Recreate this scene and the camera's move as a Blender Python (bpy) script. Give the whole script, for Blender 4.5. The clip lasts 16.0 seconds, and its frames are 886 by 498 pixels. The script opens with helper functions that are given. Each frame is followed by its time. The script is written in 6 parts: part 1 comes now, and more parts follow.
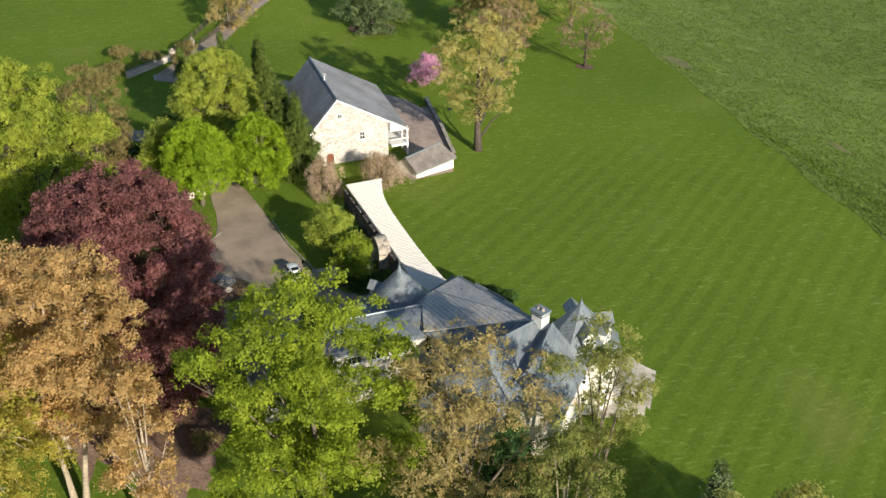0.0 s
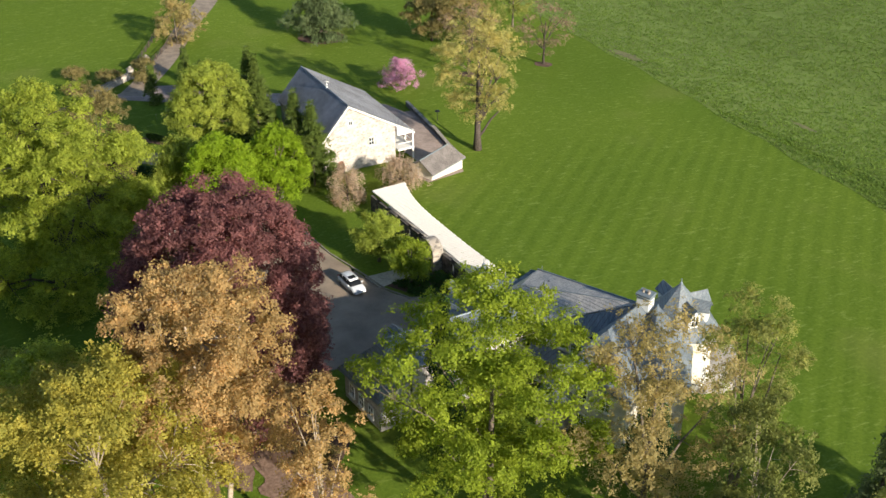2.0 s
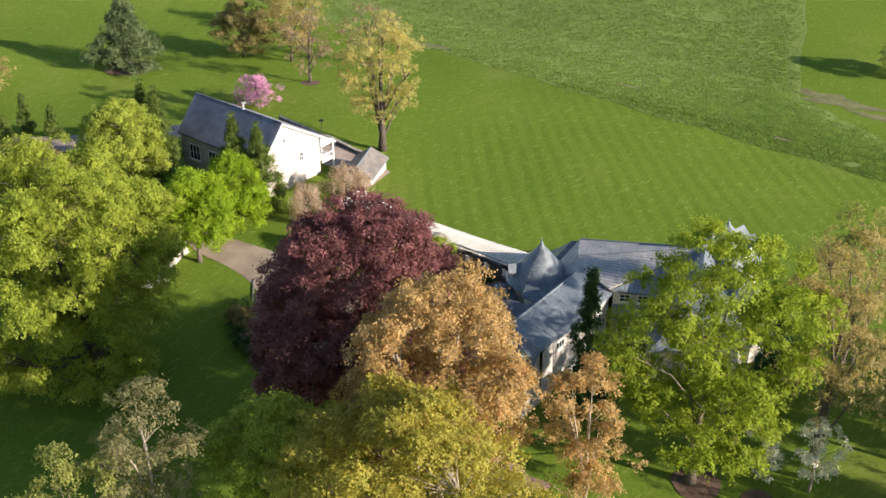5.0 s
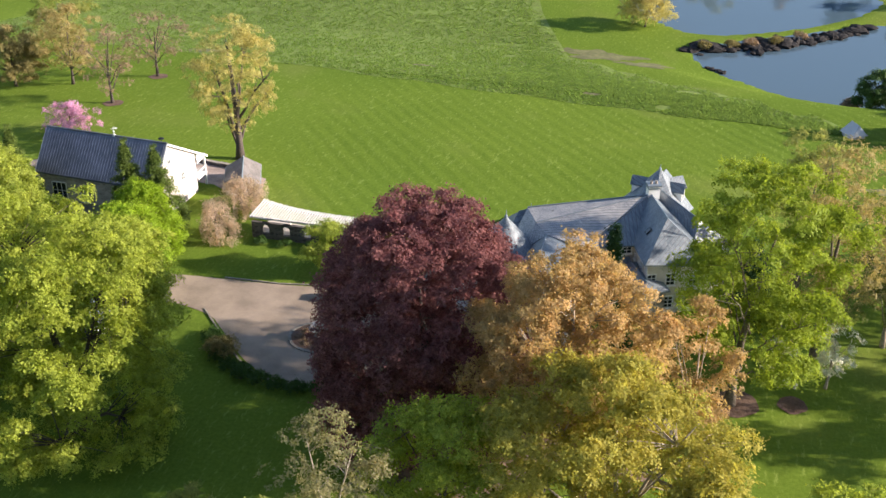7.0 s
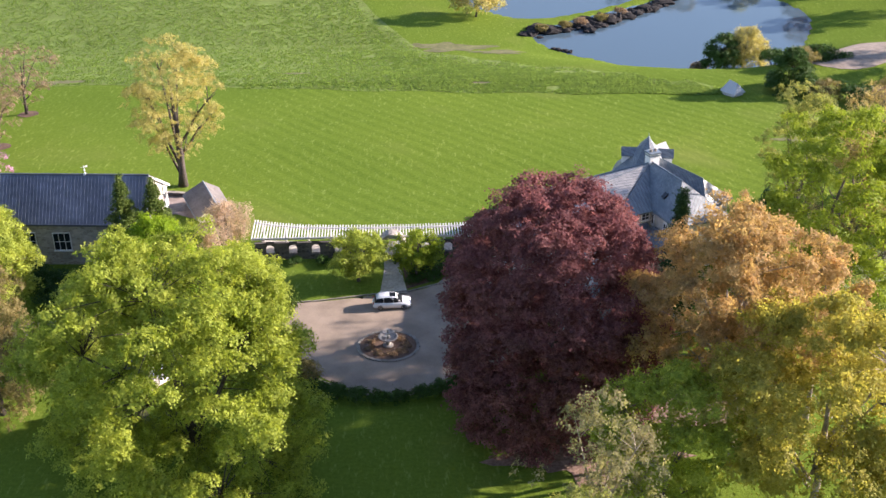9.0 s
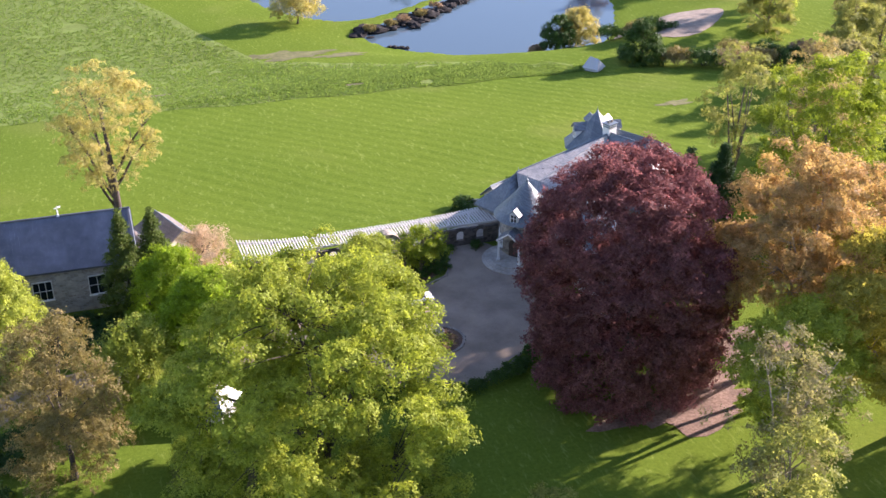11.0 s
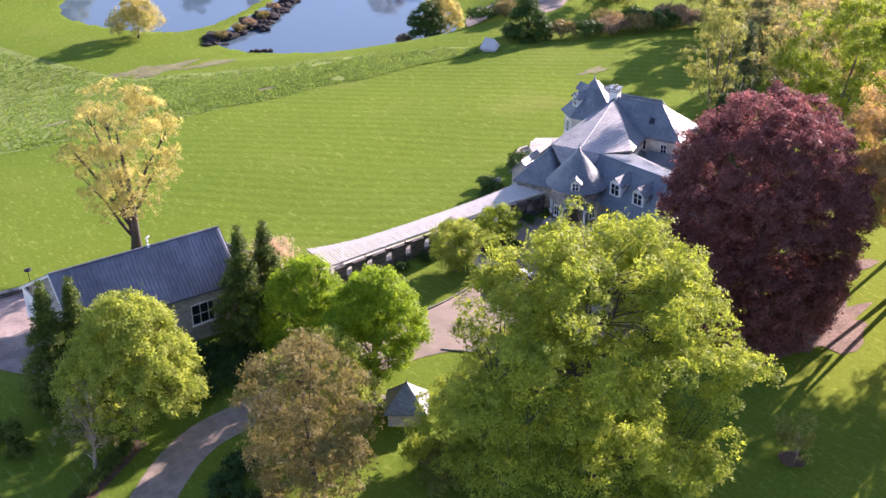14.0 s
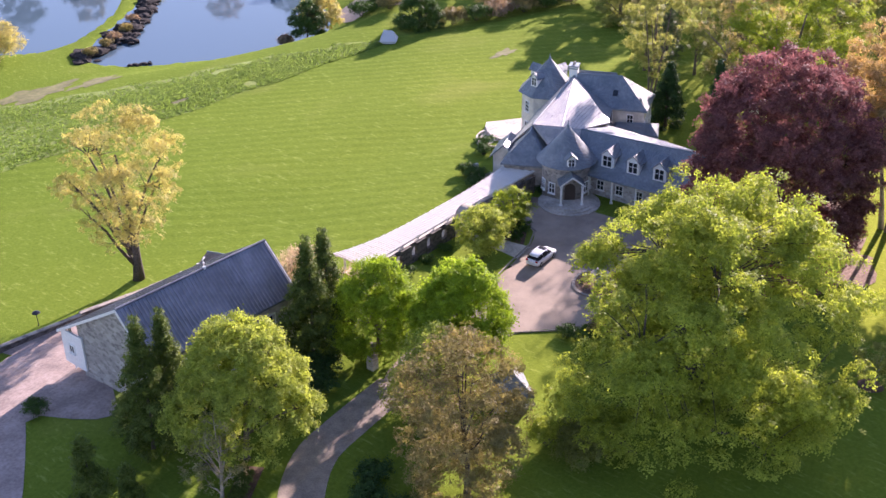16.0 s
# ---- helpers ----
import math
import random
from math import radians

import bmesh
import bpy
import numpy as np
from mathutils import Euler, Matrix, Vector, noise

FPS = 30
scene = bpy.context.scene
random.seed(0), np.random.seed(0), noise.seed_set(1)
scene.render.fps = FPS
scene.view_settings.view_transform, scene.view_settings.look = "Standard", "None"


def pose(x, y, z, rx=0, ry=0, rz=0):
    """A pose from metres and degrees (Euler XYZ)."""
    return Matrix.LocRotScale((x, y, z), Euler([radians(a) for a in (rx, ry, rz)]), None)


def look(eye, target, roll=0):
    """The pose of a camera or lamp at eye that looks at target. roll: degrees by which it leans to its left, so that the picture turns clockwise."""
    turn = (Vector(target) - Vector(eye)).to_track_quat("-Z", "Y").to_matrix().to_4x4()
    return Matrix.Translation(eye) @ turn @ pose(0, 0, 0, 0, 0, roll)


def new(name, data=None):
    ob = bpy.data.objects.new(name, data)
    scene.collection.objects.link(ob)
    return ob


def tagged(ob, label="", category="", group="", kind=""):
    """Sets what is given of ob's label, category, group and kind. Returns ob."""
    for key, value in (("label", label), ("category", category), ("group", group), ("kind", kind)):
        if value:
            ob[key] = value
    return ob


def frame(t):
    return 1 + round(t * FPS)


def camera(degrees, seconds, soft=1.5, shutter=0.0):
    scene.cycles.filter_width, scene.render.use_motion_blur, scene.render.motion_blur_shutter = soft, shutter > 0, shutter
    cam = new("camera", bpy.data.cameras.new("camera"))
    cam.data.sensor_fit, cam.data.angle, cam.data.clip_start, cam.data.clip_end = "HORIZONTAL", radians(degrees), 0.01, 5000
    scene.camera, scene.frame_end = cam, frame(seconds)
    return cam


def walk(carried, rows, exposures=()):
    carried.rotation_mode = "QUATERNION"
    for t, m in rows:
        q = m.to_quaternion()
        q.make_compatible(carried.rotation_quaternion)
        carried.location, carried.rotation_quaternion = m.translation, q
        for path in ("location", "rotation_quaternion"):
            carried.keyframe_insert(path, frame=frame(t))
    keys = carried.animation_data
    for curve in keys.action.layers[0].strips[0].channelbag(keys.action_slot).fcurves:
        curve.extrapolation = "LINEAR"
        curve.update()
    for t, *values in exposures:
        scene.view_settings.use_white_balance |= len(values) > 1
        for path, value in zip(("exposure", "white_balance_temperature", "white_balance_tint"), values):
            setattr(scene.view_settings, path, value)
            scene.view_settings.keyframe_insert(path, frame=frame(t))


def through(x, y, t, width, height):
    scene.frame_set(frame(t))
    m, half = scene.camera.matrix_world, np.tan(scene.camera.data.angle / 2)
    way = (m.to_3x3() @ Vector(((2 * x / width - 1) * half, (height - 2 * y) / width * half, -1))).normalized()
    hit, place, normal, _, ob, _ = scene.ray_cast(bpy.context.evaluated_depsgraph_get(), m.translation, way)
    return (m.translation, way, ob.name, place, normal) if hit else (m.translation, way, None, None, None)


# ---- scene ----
cam = camera(42.78, 16.0)
walk(cam, [
    (0.0, pose(125.37, -43.86, 78.49, 59.86, 0, 68.53) @ pose(0, 0, 0, 0, 0, -0.48)),
    (0.5, pose(122.96, -50.18, 78.11, 60.04, 0, 66.12) @ pose(0, 0, 0, 0, 0, -0.40)),
    (1.0, pose(120.09, -56.75, 77.77, 60.17, 0, 63.67) @ pose(0, 0, 0, 0, 0, -0.31)),
    (1.5, pose(116.73, -63.54, 77.39, 60.30, 0, 61.14) @ pose(0, 0, 0, 0, 0, -0.13)),
    (2.0, pose(112.97, -70.51, 76.98, 60.45, 0, 58.69) @ pose(0, 0, 0, 0, 0, 0.07)),
    (2.5, pose(108.79, -77.59, 76.61, 60.58, 0, 55.96) @ pose(0, 0, 0, 0, 0, 0.18)),
    (3.0, pose(103.96, -84.42, 76.17, 60.72, 0, 52.24) @ pose(0, 0, 0, 0, 0, 0.21)),
    (3.5, pose(98.43, -90.99, 75.73, 60.89, 0, 48.09) @ pose(0, 0, 0, 0, 0, 0.22)),
    (4.0, pose(92.30, -97.47, 75.48, 60.98, 0, 44.04) @ pose(0, 0, 0, 0, 0, 0.18)),
    (4.5, pose(85.62, -104.17, 75.48, 60.99, 0, 40.05) @ pose(0, 0, 0, 0, 0, 0.12)),
    (5.0, pose(78.29, -110.96, 75.55, 61.02, 0, 35.86) @ pose(0, 0, 0, 0, 0, 0.06)),
    (5.5, pose(70.14, -117.14, 75.57, 61.01, 0, 31.02) @ pose(0, 0, 0, 0, 0, 0.05)),
    (6.0, pose(61.14, -122.25, 75.47, 60.92, 0, 25.53) @ pose(0, 0, 0, 0, 0, 0.10)),
    (6.5, pose(51.41, -126.18, 75.25, 60.79, 0, 19.81) @ pose(0, 0, 0, 0, 0, 0.18)),
    (7.0, pose(41.13, -129.07, 74.95, 60.72, 0, 14.38) @ pose(0, 0, 0, 0, 0, 0.24)),
    (7.5, pose(30.60, -131.17, 74.61, 60.74, 0, 9.62) @ pose(0, 0, 0, 0, 0, 0.25)),
    (8.0, pose(20.11, -132.71, 74.27, 60.85, 0, 5.45) @ pose(0, 0, 0, 0, 0, 0.20)),
    (8.5, pose(9.92, -133.79, 73.97, 60.97, 0, 1.39) @ pose(0, 0, 0, 0, 0, 0.16)),
    (9.0, pose(0.01, -134.35, 73.70, 61.09, 0, -2.83) @ pose(0, 0, 0, 0, 0, 0.17)),
    (9.5, pose(-9.67, -134.18, 73.36, 61.23, 0, -7.21) @ pose(0, 0, 0, 0, 0, 0.19)),
    (10.0, pose(-19.14, -133.17, 72.96, 61.38, 0, -11.63) @ pose(0, 0, 0, 0, 0, 0.18)),
    (10.5, pose(-28.39, -131.34, 72.53, 61.51, 0, -15.88) @ pose(0, 0, 0, 0, 0, 0.09)),
    (11.0, pose(-37.38, -128.79, 72.15, 61.58, 0, -19.75) @ pose(0, 0, 0, 0, 0, -0.03)),
    (11.5, pose(-46.04, -125.69, 71.81, 61.60, 0, -23.13) @ pose(0, 0, 0, 0, 0, -0.16)),
    (12.0, pose(-54.23, -122.17, 71.45, 61.60, 0, -26.08) @ pose(0, 0, 0, 0, 0, -0.19)),
    (12.5, pose(-61.80, -118.30, 70.91, 61.64, 0, -28.85) @ pose(0, 0, 0, 0, 0, -0.03)),
    (13.0, pose(-68.70, -114.10, 70.22, 61.74, 0, -31.71) @ pose(0, 0, 0, 0, 0, 0.22)),
    (13.5, pose(-75.39, -109.73, 69.72, 61.80, 0, -34.83) @ pose(0, 0, 0, 0, 0, 0.27)),
    (14.0, pose(-82.01, -105.18, 69.50, 61.79, 0, -38.11) @ pose(0, 0, 0, 0, 0, 0.06)),
    (14.5, pose(-88.30, -100.38, 69.35, 61.75, 0, -41.32) @ pose(0, 0, 0, 0, 0, -0.19)),
    (15.0, pose(-94.16, -95.24, 69.12, 61.76, 0, -44.61) @ pose(0, 0, 0, 0, 0, -0.28)),
    (15.5, pose(-99.69, -89.72, 69.03, 61.72, 0, -47.90) @ pose(0, 0, 0, 0, 0, -0.37)),
    (16.0, pose(-104.99, -83.70, 69.44, 61.45, 0, -51.18) @ pose(0, 0, 0, 0, 0, -0.74)),
], [(0, 0.75, 6500, 7), (2, 0.86, 6500, 8), (4, 1.06, 6450, 12), (6, 1.28, 6400, 14), (8, 1.52, 6290, 20), (11, 1.80, 6130, 30), (14, 1.81, 6080, 36), (16, 1.76, 6080, 38)])

# ---- world and sun ----
SUN_AZ, SUN_EL = 80.0, 20.0          # degrees clockwise from +y, degrees above the horizon
world = bpy.data.worlds.new("world")
scene.world = world
world.use_nodes = True
wn = world.node_tree
sky = wn.nodes.new("ShaderNodeTexSky")
sky.sky_type, sky.sun_disc = "NISHITA", False
sky.sun_elevation, sky.sun_rotation = radians(SUN_EL), radians(SUN_AZ)
sky.air_density, sky.dust_density, sky.ozone_density = 1.0, 0.35, 1.3
wn.links.new(sky.outputs[0], wn.nodes["Background"].inputs[0])
wn.nodes["Background"].inputs[1].default_value = 0.091
sun = new("sun", bpy.data.lights.new("sun", "SUN"))
sun.data.energy, sun.data.angle, sun.data.color = 5.0, radians(0.6), (1.0, 0.89, 0.74)
sun_way = Vector((math.sin(radians(SUN_AZ)) * math.cos(radians(SUN_EL)), math.cos(radians(SUN_AZ)) * math.cos(radians(SUN_EL)), math.sin(radians(SUN_EL))))
sun.matrix_world = look(sun_way * 300, (0, 0, 0))
scene.view_settings.exposure = 0.0


# ---- materials ----
def material(name, rough=0.8, metal=0.0, spec=0.3):
    m = bpy.data.materials.new(name)
    m.use_nodes = True
    nt = m.node_tree
    b = nt.nodes["Principled BSDF"]
    b.inputs["Roughness"].default_value, b.inputs["Metallic"].default_value = rough, metal
    b.inputs["Specular IOR Level"].default_value = spec
    return m, nt, b


def node(nt, kind, **values):
    n = nt.nodes.new(kind)
    for key, value in values.items():
        n.inputs[key.replace("_", " ")].default_value = value
    return n


def where(nt, scale=(1, 1, 1), turn=0.0):
    """World position, scaled and turned about z."""
    g = nt.nodes.new("ShaderNodeNewGeometry")
    mp = nt.nodes.new("ShaderNodeMapping")
    mp.inputs["Scale"].default_value = scale
    mp.inputs["Rotation"].default_value = (0, 0, radians(turn))
    nt.links.new(g.outputs["Position"], mp.inputs["Vector"])
    return mp.outputs[0]


def noise_out(nt, vec, scale, detail=4.0, rough=0.55):
    n = node(nt, "ShaderNodeTexNoise", Scale=scale, Detail=detail, Roughness=rough)
    nt.links.new(vec, n.inputs["Vector"])
    return n.outputs["Fac"]


def ramp(nt, fac, *stops):
    r = nt.nodes.new("ShaderNodeValToRGB")
    els = r.color_ramp.elements
    while len(els) < len(stops):
        els.new(0.5)
    for e, (p, c) in zip(els, stops):
        e.position, e.color = p, (*c, 1)
    nt.links.new(fac, r.inputs[0])
    return r.outputs[0]


def mixed(nt, fac, a, b, kind="MIX"):
    m = nt.nodes.new("ShaderNodeMix")
    m.data_type, m.blend_type = "RGBA", kind
    for sock, v in ((m.inputs[0], fac), (m.inputs[6], a), (m.inputs[7], b)):
        if isinstance(v, (int, float)):
            sock.default_value = v
        elif isinstance(v, tuple):
            sock.default_value = (*v, 1)
        else:
            nt.links.new(v, sock)
    return m.outputs[2]


def bumped(nt, b, height, strength, distance):
    n = node(nt, "ShaderNodeBump", Strength=strength, Distance=distance)
    nt.links.new(height, n.inputs["Height"])
    nt.links.new(n.outputs[0], b.inputs["Normal"])


def grained(name, dark, light, scale, rough=0.8, bump=0.3, dist=0.03, metal=0.0, spec=0.3, big=0.15):
    """A surface that varies between two colours at two scales, with fine relief."""
    m, nt, b = material(name, rough, metal, spec)
    p = where(nt)
    f = noise_out(nt, p, scale)
    c = ramp(nt, f, (0.3, dark), (0.7, light))
    stain = ramp(nt, noise_out(nt, p, scale * 0.08 + big), (0.35, (0.72, 0.72, 0.72)), (0.65, (1.1, 1.1, 1.1)))
    nt.links.new(mixed(nt, 1.0, c, stain, "MULTIPLY"), b.inputs["Base Color"])
    bumped(nt, b, f, bump, dist)
    return m


def leafy(name, dark, light, through=0.5, gloss=0.12, glow=(1.25, 1.24, 0.84)):
    """Leaves: each one a little different, with light coming through them."""
    m, nt, b = material(name, 0.55, 0, gloss)
    g = nt.nodes.new("ShaderNodeNewGeometry")
    near = [tuple(d + (l - d) * k for d, l in zip(dark, light)) for k in (0.3, 0.75)]
    c = ramp(nt, g.outputs["Random Per Island"], (0.0, near[0]), (1.0, near[1]))
    patch = ramp(nt, noise_out(nt, where(nt), 0.35, 2.0), (0.3, (0.80, 0.84, 0.80)), (0.7, (1.14, 1.1, 1.04)))
    tuft = ramp(nt, noise_out(nt, where(nt), 1.7, 2.0), (0.32, (0.78, 0.80, 0.76)), (0.68, (1.30, 1.25, 1.15)))
    col = mixed(nt, 1.0, mixed(nt, 1.0, c, patch, "MULTIPLY"), tuft, "MULTIPLY")
    nt.links.new(col, b.inputs["Base Color"])
    t = nt.nodes.new("ShaderNodeBsdfTranslucent")
    nt.links.new(mixed(nt, 1.0, col, glow, "MULTIPLY"), t.inputs[0])
    mx = nt.nodes.new("ShaderNodeMixShader")
    mx.inputs[0].default_value = through
    nt.links.new(b.outputs[0], mx.inputs[1])
    nt.links.new(t.outputs[0], mx.inputs[2])
    nt.links.new(mx.outputs[0], nt.nodes["Material Output"].inputs[0])
    return m


def shine(nt, b, amount=0.062):
    """Blades shine yellow green against the light."""
    gl = nt.nodes.new("ShaderNodeBsdfGlossy")
    gl.inputs["Color"].default_value, gl.inputs["Roughness"].default_value = (0.60, 0.58, 0.06, 1), 0.68
    mx = nt.nodes.new("ShaderNodeMixShader")
    mx.inputs[0].default_value = amount
    nt.links.new(b.outputs[0], mx.inputs[1])
    nt.links.new(gl.outputs[0], mx.inputs[2])
    nt.links.new(mx.outputs[0], nt.nodes["Material Output"].inputs[0])


def lawn_material():
    m, nt, b = material("lawn", 0.95, 0, 0.02)
    p = where(nt)
    fine = noise_out(nt, p, 2.2, 6, 0.7)
    c = ramp(nt, fine, (0.25, (0.056, 0.110, 0.014)), (0.75, (0.138, 0.206, 0.029)))
    # mowing bands run north-west
    band = nt.nodes.new("ShaderNodeTexWave")
    band.inputs["Scale"].default_value, band.inputs["Distortion"].default_value = 0.115, 1.2
    band.inputs["Detail"].default_value, band.inputs["Detail Scale"].default_value = 2.0, 0.4
    nt.links.new(where(nt, (1, 1, 1), -38.9), band.inputs["Vector"])
    striped = mixed(nt, 1.0, c, ramp(nt, band.outputs[0], (0.25, (0.86, 0.90, 0.88)), (0.75, (1.10, 1.07, 1.05))), "MULTIPLY")
    # the bands show only on the great lawn, and fade in places
    xyz = nt.nodes.new("ShaderNodeSeparateXYZ")
    nt.links.new(p, xyz.inputs[0])
    on_lawn = []
    for axis, lo, hi in ((0, -34.0, -18.0), (1, -3.0, 6.0)):
        mr = node(nt, "ShaderNodeMapRange", From_Min=lo, From_Max=hi)
        nt.links.new(xyz.outputs[axis], mr.inputs["Value"])
        on_lawn.append(mr.outputs[0])
    far = node(nt, "ShaderNodeMapRange", From_Min=84.0, From_Max=76.0)
    nt.links.new(xyz.outputs[1], far.inputs["Value"])
    keep = ramp(nt, noise_out(nt, p, 0.07, 4, 0.6), (0.34, (0.4, 0.4, 0.4)), (0.60, (1.0, 1.0, 1.0)))
    for m_ in (*on_lawn, far.outputs[0]):
        keep = mixed(nt, 1.0, keep, m_, "MULTIPLY")
    c = mixed(nt, keep, c, striped)
    # clippings left in streaks along the bands
    streak = noise_out(nt, where(nt, (1.9, 0.55, 1), -38.9), 0.9, 6, 0.7)
    c = mixed(nt, ramp(nt, streak, (0.55, (0, 0, 0)), (0.68, (0.8, 0.8, 0.8))), c, (0.21, 0.275, 0.065))
    worn = noise_out(nt, p, 0.045, 3, 0.5)
    c = mixed(nt, ramp(nt, worn, (0.57, (0, 0, 0)), (0.72, (0.4, 0.4, 0.4))), c, (0.18, 0.20, 0.06))
    c = mixed(nt, 1.0, c, ramp(nt, noise_out(nt, p, 0.02, 2), (0.35, (0.85, 0.9, 0.85)), (0.65, (1.1, 1.06, 1.0))), "MULTIPLY")
    nt.links.new(c, b.inputs["Base Color"])
    bumped(nt, b, noise_out(nt, p, 5.0, 8, 0.75), 0.9, 0.12)
    shine(nt, b)
    return m


def slate_material(name, first, second):
    m, nt, b = material(name, 0.43, 0, 0.6)
    g = nt.nodes.new("ShaderNodeNewGeometry")
    sx = nt.nodes.new("ShaderNodeSeparateXYZ")
    nt.links.new(g.outputs["Position"], sx.inputs[0])
    add = nt.nodes.new("ShaderNodeMath")
    nt.links.new(sx.outputs[0], add.inputs[0])
    nt.links.new(sx.outputs[1], add.inputs[1])
    cb = nt.nodes.new("ShaderNodeCombineXYZ")
    nt.links.new(add.outputs[0], cb.inputs[0])
    down = nt.nodes.new("ShaderNodeMath")
    down.operation = "MULTIPLY_ADD"
    down.inputs[1].default_value = -0.6
    nt.links.new(sx.outputs[1], down.inputs[0])
    nt.links.new(sx.outputs[2], down.inputs[2])
    nt.links.new(down.outputs[0], cb.inputs[1])
    br = node(nt, "ShaderNodeTexBrick", Scale=1.0)
    br.inputs["Brick Width"].default_value, br.inputs["Row Height"].default_value = 0.32, 0.17
    br.inputs["Mortar Size"].default_value = 0.012
    br.inputs["Color1"].default_value = (*first, 1)
    br.inputs["Color2"].default_value = (*second, 1)
    br.inputs["Mortar"].default_value = (0.09, 0.095, 0.105, 1)
    nt.links.new(cb.outputs[0], br.inputs["Vector"])
    stain = ramp(nt, noise_out(nt, where(nt), 0.5, 5), (0.3, (0.7, 0.74, 0.78)), (0.7, (1.25, 1.2, 1.15)))
    nt.links.new(mixed(nt, 1.0, br.outputs[0], stain, "MULTIPLY"), b.inputs["Base Color"])
    bumped(nt, b, br.outputs["Fac"], 0.35, -0.03)
    return m


def stone_material(name, dark, light, joint, scale=1.6):
    m, nt, b = material(name, 0.85, 0, 0.25)
    p = where(nt, (1, 1, 1.7))
    warp = mixed(nt, 0.12, p, noise_colour(nt, p, 1.2))
    v = node(nt, "ShaderNodeTexVoronoi", Scale=scale)
    nt.links.new(warp, v.inputs["Vector"])
    sep = nt.nodes.new("ShaderNodeSeparateColor")
    nt.links.new(v.outputs["Color"], sep.inputs[0])
    c = ramp(nt, sep.outputs[0], (0.0, dark), (1.0, light))
    e = node(nt, "ShaderNodeTexVoronoi", Scale=scale)
    e.feature = "DISTANCE_TO_EDGE"
    nt.links.new(warp, e.inputs["Vector"])
    gap = ramp(nt, e.outputs["Distance"], (0.02, (1, 1, 1)), (0.08, (0, 0, 0)))
    c = mixed(nt, gap, c, joint)
    c = mixed(nt, 1.0, c, ramp(nt, noise_out(nt, p, 0.6), (0.3, (0.78, 0.78, 0.78)), (0.7, (1.12, 1.1, 1.08))), "MULTIPLY")
    nt.links.new(c, b.inputs["Base Color"])
    bumped(nt, b, e.outputs["Distance"], 0.6, 0.05)
    return m


def noise_colour(nt, vec, scale):
    n = node(nt, "ShaderNodeTexNoise", Scale=scale, Detail=3.0)
    nt.links.new(vec, n.inputs["Vector"])
    return n.outputs["Color"]


def water_material():
    m, nt, b = material("water", 0.04, 0, 0.5)
    b.inputs["Base Color"].default_value = (0.07, 0.11, 0.14, 1)
    b.inputs["IOR"].default_value = 1.33
    bumped(nt, b, noise_out(nt, where(nt, (1, 1, 1)), 0.9, 3), 0.04, 0.1)
    return m


def plain(name, colour, rough=0.5, metal=0.0, spec=0.5, coat=0.0):
    m, nt, b = material(name, rough, metal, spec)
    b.inputs["Coat Weight"].default_value = coat
    f = noise_out(nt, where(nt), 7.0)
    lo, hi = tuple(0.9 * v for v in colour), tuple(min(1, 1.06 * v) for v in colour)
    nt.links.new(ramp(nt, f, (0.3, lo), (0.7, hi)), b.inputs["Base Color"])
    return m


LAWN = lawn_material()
MEADOW = grained("meadow soil", (0.088, 0.145, 0.026), (0.155, 0.225, 0.048), 1.4, 0.9, 0.8, 0.12)
shine(MEADOW.node_tree, MEADOW.node_tree.nodes["Principled BSDF"], 0.10)
TUFT = leafy("meadow grass", (0.135, 0.22, 0.048), (0.26, 0.36, 0.105), 0.62, 0.08)
GRAVEL = grained("gravel", (0.275, 0.215, 0.16), (0.335, 0.265, 0.20), 12.0, 0.9, 0.06, 0.01, big=-0.72)
ASPHALT = grained("asphalt", (0.25, 0.20, 0.155), (0.345, 0.28, 0.22), 6.0, 0.9, 0.3, 0.02)
BRICKPAVE = grained("brick paving", (0.27, 0.205, 0.175), (0.39, 0.31, 0.27), 3.0, 0.85, 0.3, 0.02)
PAVING = grained("pale paving", (0.42, 0.37, 0.31), (0.60, 0.55, 0.47), 2.5, 0.8, 0.3, 0.02)
KERB = grained("kerb stone", (0.20, 0.175, 0.145), (0.33, 0.295, 0.245), 5.0, 0.85, 0.3, 0.02)
SLATE = slate_material("slate", (0.125, 0.158, 0.182), (0.200, 0.226, 0.245))
# same slate in lighter colours: the low sun's glare is painted in
SLATE_GLARE = slate_material("slate paled by sun glare", (0.305, 0.30, 0.29), (0.41, 0.395, 0.375))
SEAM = grained("seamed metal", (0.15, 0.16, 0.19), (0.205, 0.215, 0.25), 1.2, 0.38, 0.05, 0.01, 0.35, 0.5)
STONE_PALE = stone_material("pale fieldstone", (0.34, 0.295, 0.265), (0.56, 0.52, 0.485), (0.51, 0.475, 0.445), 2.5)
STONE_GREY = stone_material("grey fieldstone", (0.18, 0.16, 0.14), (0.42, 0.37, 0.31), (0.36, 0.33, 0.29), 2.0)
STUCCO = grained("cream stucco", (0.62, 0.57, 0.48), (0.74, 0.69, 0.60), 4.0, 0.85, 0.15, 0.01)
WHITE = plain("white paint", (0.80, 0.79, 0.76), 0.5)
TIMBER = plain("white timber", (0.68, 0.65, 0.61), 0.55)
GLASS = plain("window glass", (0.02, 0.025, 0.03), 0.06, 0, 0.6)
DARKWOOD = plain("dark wood", (0.06, 0.04, 0.03), 0.5)
REDWOOD = plain("red brown door", (0.15, 0.05, 0.028), 0.5)
IRON = plain("dark iron", (0.03, 0.03, 0.035), 0.5, 0.4)
COPPER = plain("weathered lead", (0.20, 0.24, 0.27), 0.45, 0.3)
